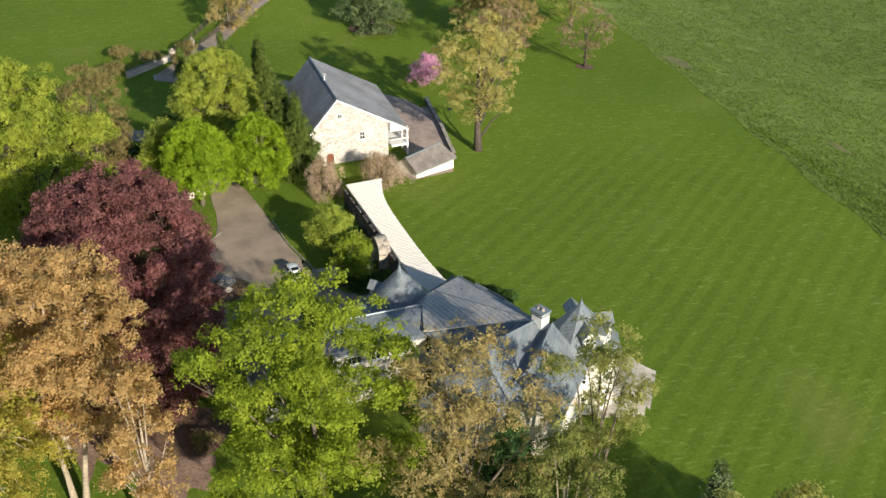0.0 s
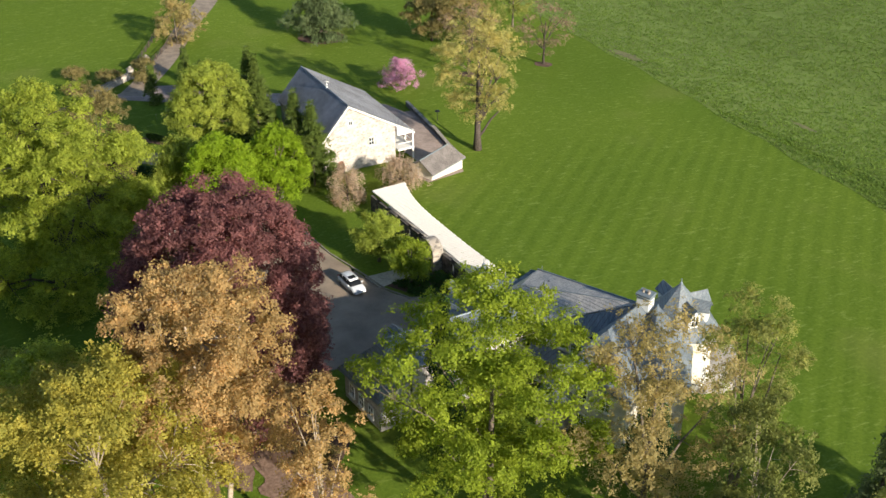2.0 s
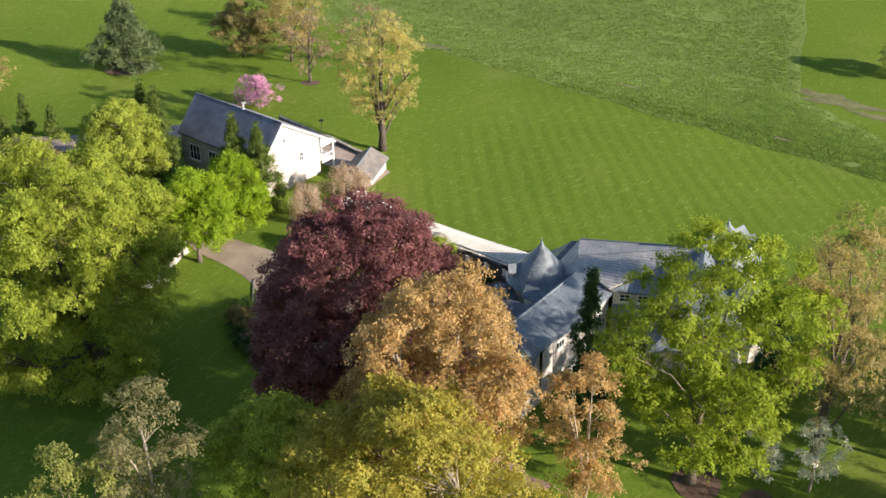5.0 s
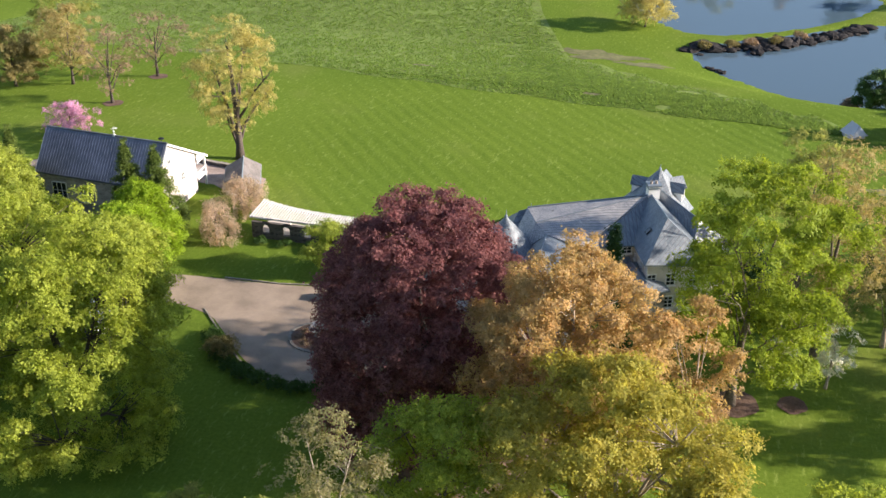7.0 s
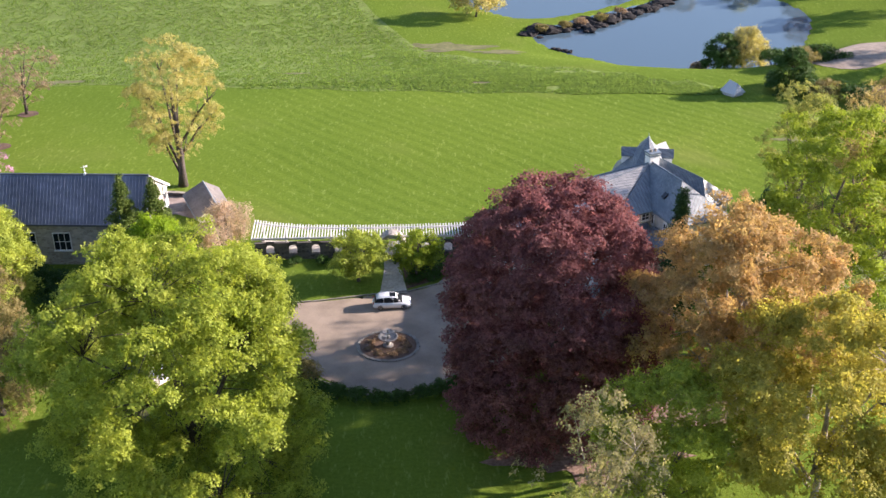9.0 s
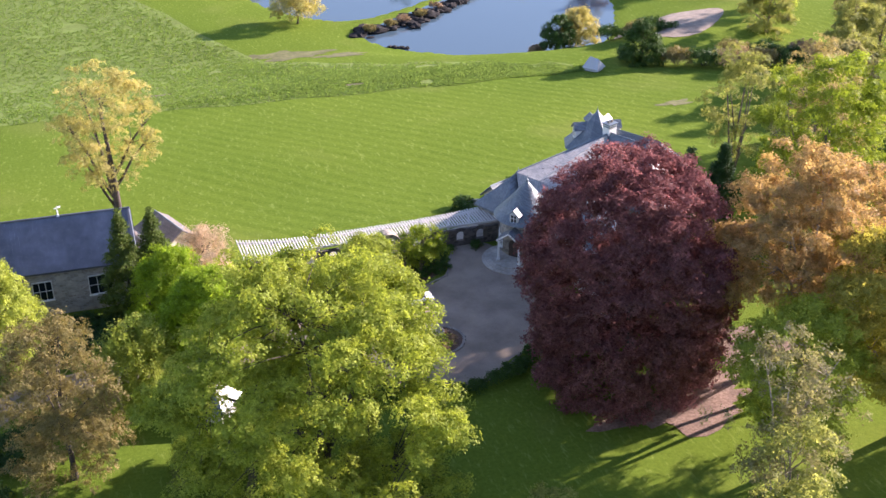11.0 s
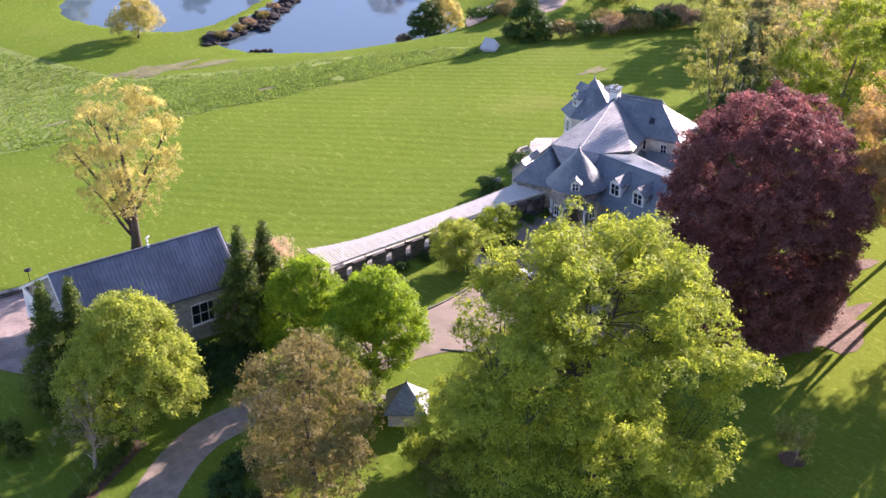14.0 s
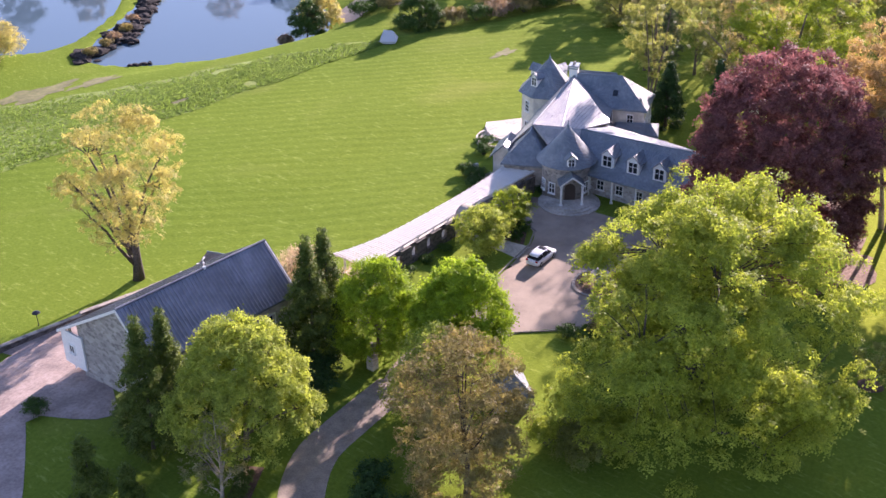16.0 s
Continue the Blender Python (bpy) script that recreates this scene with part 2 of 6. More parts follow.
MULCH = grained("bark mulch", (0.095, 0.055, 0.036), (0.18, 0.115, 0.08), 5.0, 0.95, 0.6, 0.06)
LITTER = grained("leaf litter", (0.17, 0.105, 0.075), (0.33, 0.225, 0.17), 3.0, 0.95, 0.7, 0.05)
BARE = grained("bare soil", (0.115, 0.125, 0.042), (0.18, 0.17, 0.07), 1.0, 0.95, 0.5, 0.05)
ROCK = grained("wet rock", (0.014, 0.013, 0.013), (0.052, 0.047, 0.044), 1.5, 0.9, 0.7, 0.2, 0, 0.1)
SHINGLE = grained("weathered shingles", (0.13, 0.115, 0.11), (0.23, 0.205, 0.19), 6.0, 0.8, 0.4, 0.03)
WATER = water_material()
BARK = grained("grey brown bark", (0.09, 0.07, 0.05), (0.22, 0.18, 0.14), 5.0, 0.9, 0.6, 0.05)
BARK_PALE = grained("pale bark", (0.24, 0.19, 0.14), (0.44, 0.37, 0.29), 4.0, 0.9, 0.5, 0.05)
STONE_MID = stone_material("mid grey fieldstone", (0.22, 0.20, 0.18), (0.44, 0.41, 0.37), (0.38, 0.36, 0.33), 1.7)
STONE_DARK = stone_material("dark fieldstone", (0.06, 0.05, 0.045), (0.17, 0.145, 0.125), (0.12, 0.11, 0.10), 2.0)
BARK_DARK = grained("dark bark", (0.05, 0.04, 0.035), (0.12, 0.095, 0.08), 5.0, 0.9, 0.6, 0.05)
CARPAINT = plain("white car paint", (0.72, 0.74, 0.76), 0.25, 0, 0.5, 0.8)
CARGLASS = plain("car glass", (0.012, 0.014, 0.016), 0.3, 0, 0.1)
RUBBER = plain("tyre rubber", (0.02, 0.02, 0.02), 0.8)
RIM = plain("alloy rim", (0.5, 0.5, 0.52), 0.3, 0.8)
REDLAMP = plain("red lamp glass", (0.35, 0.01, 0.01), 0.2)
CLEARLAMP = plain("clear lamp glass", (0.6, 0.62, 0.65), 0.1)
CANVAS = plain("white canvas", (0.50, 0.50, 0.52), 0.85)

L_BEECH = leafy("copper beech leaves", (0.095, 0.038, 0.048), (0.365, 0.175, 0.185), 0.52, 0.08, (1.15, 1.0, 0.98))
L_COPPER = leafy("young bronze leaves", (0.33, 0.218, 0.105), (0.55, 0.395, 0.205), 0.48)
L_GOLD = leafy("golden leaves", (0.265, 0.235, 0.042), (0.465, 0.43, 0.11), 0.5)
L_LIME = leafy("lime green leaves", (0.155, 0.212, 0.018), (0.315, 0.39, 0.05), 0.48)
L_GREEN = leafy("fresh green leaves", (0.175, 0.225, 0.028), (0.42, 0.48, 0.088), 0.5)
L_LINDEN = leafy("soft yellow green leaves", (0.20, 0.255, 0.04), (0.44, 0.50, 0.11), 0.5)
L_BRIGHT = leafy("bright maple leaves", (0.155, 0.245, 0.014), (0.33, 0.46, 0.04), 0.5)
L_TAN = leafy("tan opening leaves", (0.28, 0.225, 0.10), (0.45, 0.375, 0.19), 0.5)
L_OLIVE = leafy("olive brown leaves", (0.15, 0.125, 0.055), (0.31, 0.265, 0.12), 0.4)
L_OLIVEGREEN = leafy("dull olive green leaves", (0.10, 0.125, 0.03), (0.23, 0.25, 0.08), 0.35)
L_PALE = leafy("pale yellow green leaves", (0.2, 0.225, 0.07), (0.38, 0.39, 0.14), 0.55)
L_YELLOW = leafy("yellow buff leaves", (0.34, 0.30, 0.11), (0.56, 0.51, 0.23), 0.5)
L_DARK = leafy("dark conifer needles", (0.018, 0.05, 0.018), (0.06, 0.12, 0.035), 0.15)
L_CYPRESS = leafy("olive green cypress sprays", (0.05, 0.085, 0.018), (0.145, 0.195, 0.045), 0.25)
L_BLUE = leafy("grey green needles", (0.05, 0.08, 0.035), (0.14, 0.18, 0.085), 0.15)
L_HEDGE = leafy("hedge leaves", (0.03, 0.065, 0.015), (0.08, 0.15, 0.035), 0.2)
L_PINK = leafy("redbud blossom", (0.46, 0.2, 0.42), (0.72, 0.42, 0.68), 0.4)
L_CHERRY = leafy("faded cherry blossom", (0.36, 0.27, 0.24), (0.62, 0.5, 0.46), 0.55)
L_MAUVE = leafy("reddish tan twigs and buds", (0.22, 0.15, 0.115), (0.38, 0.28, 0.215), 0.35)
L_WHITE = leafy("white blossom", (0.55, 0.53, 0.48), (0.85, 0.83, 0.78), 0.35)
L_GREYTW = leafy("grey green budding leaves", (0.16, 0.15, 0.09), (0.36, 0.34, 0.19), 0.55)


# ---- shape helpers ----
class Shape:
    """Points and faces of one part."""

    def __init__(self):
        self.v, self.f = [], []

    def face(self, *pts):
        n = len(self.v)
        self.v += [tuple(p) for p in pts]
        self.f.append(tuple(range(n, n + len(pts))))
        return self

    def box(self, c, size, turn=0.0, taper=1.0):
        cx, cy, cz = c
        a, b, h = (s / 2 for s in size)
        co, si = math.cos(turn), math.sin(turn)
        n = len(self.v)
        for z, k in ((-h, 1.0), (h, taper)):
            for x, y in ((-a, -b), (a, -b), (a, b), (-a, b)):
                x, y = x * k, y * k
                self.v.append((cx + x * co - y * si, cy + x * si + y * co, cz + z))
        for q in ((0, 3, 2, 1), (4, 5, 6, 7), (0, 1, 5, 4), (1, 2, 6, 5), (2, 3, 7, 6), (3, 0, 4, 7)):
            self.f.append(tuple(n + i for i in q))
        return self

    def prism(self, base, z0, z1):
        """An upright block over a plan; z0 and z1 are heights or functions of (x, y)."""
        n, m = len(self.v), len(base)
        lo = z0 if callable(z0) else (lambda x, y: z0)
        hi = z1 if callable(z1) else (lambda x, y: z1)
        self.v += [(x, y, lo(x, y)) for x, y in base] + [(x, y, hi(x, y)) for x, y in base]
        self.f.append(tuple(n + i for i in reversed(range(m))))
        self.f.append(tuple(n + m + i for i in range(m)))
        for i in range(m):
            j = (i + 1) % m
            self.f.append((n + i, n + j, n + m + j, n + m + i))
        return self

    def slab(self, tops, drop):
        """Joined faces over shared points, given a thickness downwards."""
        pts, faces = tops
        n, m = len(self.v), len(pts)
        self.v += [tuple(p) for p in pts] + [(p[0], p[1], p[2] - drop) for p in pts]
        edges = {}
        for f in faces:
            self.f.append(tuple(n + i for i in f))
            self.f.append(tuple(n + m + i for i in reversed(f)))
            for a, b in zip(f, f[1:] + f[:1]):
                edges[(a, b)] = True
        for a, b in edges:
            if (b, a) not in edges:
                self.f.append((n + a, n + m + a, n + m + b, n + b))
        return self

    def ring(self, profile, c, sides=24, squash=1.0):
        """A turned form: rows of (radius, height) about the upright through c."""
        n = len(self.v)
        for r, z in profile:
            for k in range(sides):
                a = 2 * math.pi * k / sides
                self.v.append((c[0] + r * math.cos(a), c[1] + r * squash * math.sin(a), c[2] + z))
        for i in range(len(profile) - 1):
            for k in range(sides):
                j = (k + 1) % sides
                self.f.append((n + i * sides + k, n + i * sides + j, n + (i + 1) * sides + j, n + (i + 1) * sides + k))
        self.f.append(tuple(n + k for k in reversed(range(sides))))
        self.f.append(tuple(n + (len(profile) - 1) * sides + k for k in range(sides)))
        return self

    def tube(self, pts, radii, sides=6):
        n = len(self.v)
        pts = [Vector(p) for p in pts]
        for i, (p, r) in enumerate(zip(pts, radii)):
            d = (pts[min(i + 1, len(pts) - 1)] - pts[max(i - 1, 0)]).normalized()
            u = d.cross(Vector((0.3, 0.9, 0.1))).normalized()
            w = d.cross(u)
            for k in range(sides):
                a = 2 * math.pi * k / sides
                self.v.append(tuple(p + (u * math.cos(a) + w * math.sin(a)) * r))
        for i in range(len(pts) - 1):
            for k in range(sides):
                j = (k + 1) % sides
                self.f.append((n + i * sides + k, n + i * sides + j, n + (i + 1) * sides + j, n + (i + 1) * sides + k))
        self.f.append(tuple(n + k for k in reversed(range(sides))))
        self.f.append(tuple(n + (len(pts) - 1) * sides + k for k in range(sides)))
        return self

    def mesh(self, name, mat, smooth=False):
        me = bpy.data.meshes.new(name)
        me.from_pydata(self.v, [], self.f)
        me.materials.append(mat)
        if smooth:
            me.shade_smooth()
        me.update()
        return me


def thing(name, label, category, at=(0, 0, 0), group="", kind=""):
    ob = new(name)
    ob.location = at
    ob.empty_display_size = 0.3
    return tagged(ob, label, category, group, kind)


def part(name, shape, mat, parent, label="", smooth=False):
    """One mesh under a thing or a part. The shape is in world places."""
    ob = new(name, shape if isinstance(shape, bpy.types.Mesh) else shape.mesh(name, mat, smooth))
    ob.parent = parent
    if not parent.parent:
        ob.matrix_parent_inverse = parent.matrix_basis.inverted()
    return tagged(ob, label)


def solid(name, shape, mat, label, category, kind="", group="", smooth=False):
    """A thing or piece of the setting that is one mesh."""
    return tagged(new(name, shape.mesh(name, mat, smooth)), label, category, group, kind)


def sharp(a, b, t):
    t = max(0.0, min(1.0, (t - a) / (b - a)))
    return t * t * (3 - 2 * t)

# ---- ground, water and paved areas ----
def inside(poly, x, y):
    hit = False
    for (x0, y0), (x1, y1) in zip(poly, poly[1:] + poly[:1]):
        if (y0 > y) != (y1 > y) and x < (x1 - x0) * (y - y0) / (y1 - y0) + x0:
            hit = not hit
    return hit


def edge_gap(poly, x, y):
    best = 1e9
    for (x0, y0), (x1, y1) in zip(poly, poly[1:] + poly[:1]):
        dx, dy = x1 - x0, y1 - y0
        t = max(0.0, min(1.0, ((x - x0) * dx + (y - y0) * dy) / (dx * dx + dy * dy)))
        best = min(best, math.hypot(x - x0 - t * dx, y - y0 - t * dy))
    return best


def rounded(poly, times=2):
    for _ in range(times):
        poly = [q for (x0, y0), (x1, y1) in zip(poly, poly[1:] + poly[:1])
                for q in ((x0 * 0.75 + x1 * 0.25, y0 * 0.75 + y1 * 0.25), (x0 * 0.25 + x1 * 0.75, y0 * 0.25 + y1 * 0.75))]
    return poly


WATER_Z = -13.8
POND = rounded([(33, 133), (38, 119), (50, 110), (64, 102), (78, 98), (91, 108), (101, 124), (108, 142), (104, 160), (82, 163), (72, 159), (55, 147), (42, 139)])
UPPER_POND = rounded([(24, 150), (34, 143), (44, 145), (58, 153), (72, 165), (84, 185), (60, 205), (28, 198), (12, 175)])


def slope(x, y):
    z = -2.3 * sharp(2, 30, y) - 3.6 * sharp(26, 84, y) - 4.0 * sharp(76, 104, y) - 3.4 * sharp(98, 124, y)
    z -= 1.6 * sharp(-40, -110, x)
    z += 4.2 * sharp(60, 98, x) * sharp(66, 100, y) * sharp(100, 60, y - 0.55 * (x - 60))
    z += 9.0 * sharp(205, 330, y) + 5.0 * sharp(112, 190, x) * sharp(90, 140, y)
    return z


def land(x, y):
    z = slope(x, y)
    if 0 < x < 125 and 85 < y < 220:
        gaps = [(edge_gap(pond, x, y), inside(pond, x, y)) for pond in (POND, UPPER_POND)]
        wet = [g for g, i in gaps if i]
        if wet:
            return min(z, WATER_Z - 0.1 - 1.6 * sharp(0, 6, wet[0]))
        g = min(g for g, i in gaps)
        z = max(z, WATER_Z + 0.4)
        z += (WATER_Z + 0.15 - z) * (1 - sharp(0, 14, g))
    return z


def spread(lo, hi, step, far):
    out = list(np.arange(lo, hi + 0.01, step))
    d = step
    while out[-1] < far:
        d *= 1.35
        out.append(out[-1] + d)
    d = step
    while out[0] > -far:
        d *= 1.35
        out.insert(0, out[0] - d)
    return out


def ground_mesh():
    xs, ys = spread(-140, 130, 2.0, 3000), spread(-95, 215, 2.0, 3000)
    s = Shape()
    s.v = [(x, y, land(x, y)) for y in ys for x in xs]
    w = len(xs)
    s.f = [(j * w + i, j * w + i + 1, (j + 1) * w + i + 1, (j + 1) * w + i) for j in range(len(ys) - 1) for i in range(w - 1)]
    return s


solid("ground", ground_mesh(), LAWN, "mown green lawn rolling down to the pond", "lawn", "structure", smooth=True)
solid("water", Shape().face((-5, 90, WATER_Z), (125, 90, WATER_Z), (125, 225, WATER_Z), (-5, 225, WATER_Z)), WATER, "still blue pond water reflecting sky and trees", "pond", "structure")


def sheet(name, poly, mat, label, category, lift=0.05, step=2.0):
    """A paved or bare area that follows the land."""
    bm = bmesh.new()
    bm.faces.new([bm.verts.new((x, y, 0)) for x, y in poly])
    xs, ys = [p[0] for p in poly], [p[1] for p in poly]
    for axis, lo, hi in ((0, min(xs), max(xs)), (1, min(ys), max(ys))):
        k = math.ceil(lo / step) * step
        while k < hi:
            no = (1, 0, 0) if axis == 0 else (0, 1, 0)
            bmesh.ops.bisect_plane(bm, geom=bm.verts[:] + bm.edges[:] + bm.faces[:], plane_co=(k, 0, 0) if axis == 0 else (0, k, 0), plane_no=no)
            k += step
    bmesh.ops.triangulate(bm, faces=bm.faces[:])
    for v in bm.verts:
        v.co.z = land(v.co.x, v.co.y) + lift
    me = bpy.data.meshes.new(name)
    bm.to_mesh(me)
    bm.free()
    me.materials.append(mat)
    me.shade_smooth()
    return tagged(new(name, me), label, category, "", "structure")


def strip_poly(line, width):
    left, right = [], []
    for i, (x, y) in enumerate(line):
        x0, y0 = line[max(i - 1, 0)]
        x1, y1 = line[min(i + 1, len(line) - 1)]
        d = math.hypot(x1 - x0, y1 - y0)
        nx, ny = -(y1 - y0) / d * width / 2, (x1 - x0) / d * width / 2
        left.append((x + nx, y + ny))
        right.append((x - nx, y - ny))
    return left + right[::-1]


def curve(line, n=6):
    """A smooth line through the given plan points."""
    out = []
    pts = [line[0]] + list(line) + [line[-1]]
    for i in range(1, len(pts) - 2):
        p = [Vector((*q, 0)) for q in pts[i - 1:i + 3]]
        for k in range(n):
            t = k / n
            q = 0.5 * ((2 * p[1]) + (p[2] - p[0]) * t + (2 * p[0] - 5 * p[1] + 4 * p[2] - p[3]) * t * t + (3 * p[1] - p[0] - 3 * p[2] + p[3]) * t ** 3)
            out.append((q.x, q.y))
    return out + [tuple(line[-1])]


COURT = rounded([(-33, -16.0), (-20, -14.6), (-10, -14.2), (-3, -12.9), (2, -12.2), (5.5, -10.6), (7.5, -6), (9.5, -2.6), (14, -3), (15, -9), (15.5, -26),
                 (12, -29), (7.5, -29.5), (3, -33), (-0.5, -33.9), (-4.5, -33), (-8, -30.6), (-11.5, -27), (-16.5, -21.6), (-33, -20.8)], 2)
sheet("forecourt_paving", COURT, GRAVEL, "tan gravel forecourt in front of the stone house", "driveway")
sheet("driveway", strip_poly(curve([(-32, -18.4), (-40, -19), (-46, -20), (-52, -24), (-57, -30), (-60, -40), (-61, -60)]), 4.4), ASPHALT, "grey asphalt drive curving away between the trees", "driveway", 0.045)
sheet("stable_yard", rounded([(-46, 19.5), (-55, 22.5), (-63, 15), (-72, 0), (-88, -13), (-84, -23), (-76, -14), (-66.5, -2.5), (-61.8, 4.0), (-58.6, 9.0), (-55.6, 2.4), (-53.0, 0.8), (-50.0, 6), (-46, 12)], 1), BRICKPAVE, "pinkish brown paved yard beside the barn", "yard", 0.05)
sheet("road", strip_poly(curve([(-83, -18.5), (-94, -10), (-103, -4), (-118, 5), (-132, 14), (-160, 30)]), 4.6), ASPHALT, "dark asphalt lane leading through the gate", "road", 0.055)
sheet("barn_terrace", [(-52.5, 23.5), (-51, 12.5), (-31, 12), (-25.5, 8), (-22.5, 9.5), (-24.6, 17), (-31, 19.5), (-42.5, 21.9)], BRICKPAVE, "brown brick terrace behind the barn", "terrace", 0.06)
sheet("garden_path", [(-1.4, -3.4), (0.7, -3.4), (0.8, -6), (1.6, -12.4), (-1.9, -12.9), (-1.3, -6)], PAVING, "pale flagstone path to the pergola arch", "path", 0.05)
sheet("pergola_floor", [(x, -0.75 + 1.05 * ((x + 0.5) / 17.5) ** 2 - 2.1) for x in range(-18, 17, 2)] + [(x, -0.75 + 1.05 * ((x + 0.5) / 17.5) ** 2 + 2.1) for x in range(16, -19, -2)], PAVING, "pale flagstone walk under the pergola", "path", 0.06)
sheet("far_yard", rounded([(84, 84), (95, 76), (113, 92), (114, 102), (97, 112), (88, 104)], 2), ASPHALT, "grey paved area beside the pond shrubs", "yard", 0.08)


def worn_patch(x, y, rx, ry, seed, label, mat=BARE, name="bare_patch", category="bare soil"):
    """A worn spot with a ragged outline."""
    g = np.random.default_rng(seed)
    ph = g.uniform(0, 6.28, 4)
    pts = []
    for k in range(40):
        a = k * math.pi / 20
        r = 1 + 0.22 * math.sin(3 * a + ph[0]) + 0.16 * math.sin(5 * a + ph[1]) + 0.12 * math.sin(9 * a + ph[2]) + g.uniform(-0.1, 0.1)
        pts.append((x + rx * r * math.cos(a), y + ry * r * math.sin(a)))
    sheet(name, pts, mat, label, category, 0.06)


WORN = [(14.5, 119.5, 8.0, 4.4), (25, 113.5, 5.6, 3.0), (7, 122, 3.2, 1.6), (18, 77, 2.2, 0.9), (-66, 85, 5.0, 2.0), (-19, 89, 3.0, 1.2), (68.5, 40.0, 3.2, 1.4)]
for k, (wx_, wy_, wa_, wb_) in enumerate(WORN):
    worn_patch(wx_, wy_, wa_, wb_, 600 + k, "worn brownish patch in the grass")


# kerbs of the forecourt, stone by stone
def kerb(name, line, label, closed=False, w=0.2, h=0.1, piece=0.9, group=""):
    t = thing(name, label, "kerb", (line[0][0], line[0][1], land(*line[0])), group, "structure")
    one = Shape().box((0, 0, h / 2), (piece - 0.03, w, h + 0.12), 0, 0.96).mesh("kerb_stone", KERB)
    walk_line = list(line) + ([line[0]] if closed else [])
    left = 0.0
    for (x0, y0), (x1, y1) in zip(walk_line, walk_line[1:]):
        d = math.hypot(x1 - x0, y1 - y0)
        s = left
        while s < d:
            x, y = x0 + (x1 - x0) * s / d, y0 + (y1 - y0) * s / d
            o = new("kerb_stone", one)
            o.parent = t
            o.matrix_parent_inverse = t.matrix_basis.inverted()
            o.matrix_basis = pose(x, y, land(x, y), 0, 0, math.degrees(math.atan2(y1 - y0, x1 - x0)))
            s += piece
        left = s - d
    return t


# ---- trees ----
def leaves_mesh(name, mat, centres, radii, count, size, rng, flat=0.65, up=0.5, droop=0.0, spray=18):
    """Many small leaf sprays round the given clumps."""
    centres, radii = np.asarray(centres), np.asarray(radii)
    count, size = int(count * 1.9), size * 0.82
    share = radii ** 2 / (radii ** 2).sum()
    sprays = max(1, count // spray)
    k = rng.choice(len(centres), sprays, p=share)
    d = rng.normal(size=(sprays, 3))
    d /= np.linalg.norm(d, axis=1, keepdims=True)
    d[:, 2] = np.where(d[:, 2] < -0.25, -d[:, 2] * 0.6, d[:, 2])
    u = rng.uniform(0.25, 1, sprays) ** 0.45
    mid = centres[k] + d * (radii[k] * u)[:, None] * [1, 1, flat]
    way = d * 0.7 + rng.normal(size=(sprays, 3)) * 0.42 + [0, 0, up]
    way /= np.linalg.norm(way, axis=1, keepdims=True)
    # the leaves of one spray lie close together and face much the same way
    q = np.arange(count) % sprays
    off = rng.normal(size=(count, 3)) * (size * 1.25 * rng.uniform(0.7, 1.3, sprays))[q][:, None]
    off -= way[q] * (off * way[q]).sum(1)[:, None] * 0.6
    pos = mid[q] + off
    if droop:
        pos[:, 2] -= droop * rng.uniform(0, 1, count) ** 1.5
    n = way[q] + rng.normal(size=(count, 3)) * 0.22
    n /= np.linalg.norm(n, axis=1, keepdims=True)
    a = np.cross(n, rng.normal(size=(count, 3)))
    a /= np.linalg.norm(a, axis=1, keepdims=True)
    b = np.cross(n, a)
    s = size * rng.uniform(0.6, 1.35, count)[:, None]
    v = np.stack([pos - a * s * 0.55, pos + a * s * 0.35 - b * s * 0.5, pos + a * s * 0.35 + b * s * 0.5], 1).reshape(-1, 3)
    me = bpy.data.meshes.new(name)
    me.vertices.add(3 * count)
    me.vertices.foreach_set("co", v.astype(np.float32).ravel())
    me.loops.add(3 * count)
    me.loops.foreach_set("vertex_index", np.arange(3 * count, dtype=np.int32))
    me.polygons.add(count)
    me.polygons.foreach_set("loop_start", np.arange(0, 3 * count, 3, dtype=np.int32))
    me.polygons.foreach_set("loop_total", np.full(count, 3, np.int32))
    me.materials.append(mat)
    me.update(calc_edges=True)
    return me


def bulge(kind, s):
    """Crown half-width at height s (0 foot of the crown, 1 top), as a part of the greatest."""
    if kind == "cone":
        return max(0.04, (1 - s) ** 0.85 * min(1, 0.5 + 4 * s))
    if kind == "column":
        return max(0.03, min(1.0, 1.5 * (1 - s)) ** 1.0 * min(1, 0.7 + 2 * s))
    if kind == "dome":
        return math.sqrt(max(0.02, 1 - (s * 0.98) ** 2.4)) * min(1, 0.86 + s)
    if kind == "oval":
        return max(0.04, 1 - abs((s - 0.44) / 0.58) ** (2.4 if s > 0.44 else 3.2)) ** 0.5
    if kind == "broad":
        return max(0.03, 1 - abs((s - 0.44) / 0.60) ** 2.6) ** 0.5
    if kind == "vase":
        return math.sqrt(max(0.03, 1 - ((s - 0.62) / (0.42 if s > 0.62 else 0.75)) ** 2))
    return math.sqrt(max(0.03, 1 - ((s - 0.45) / 0.56) ** 2))


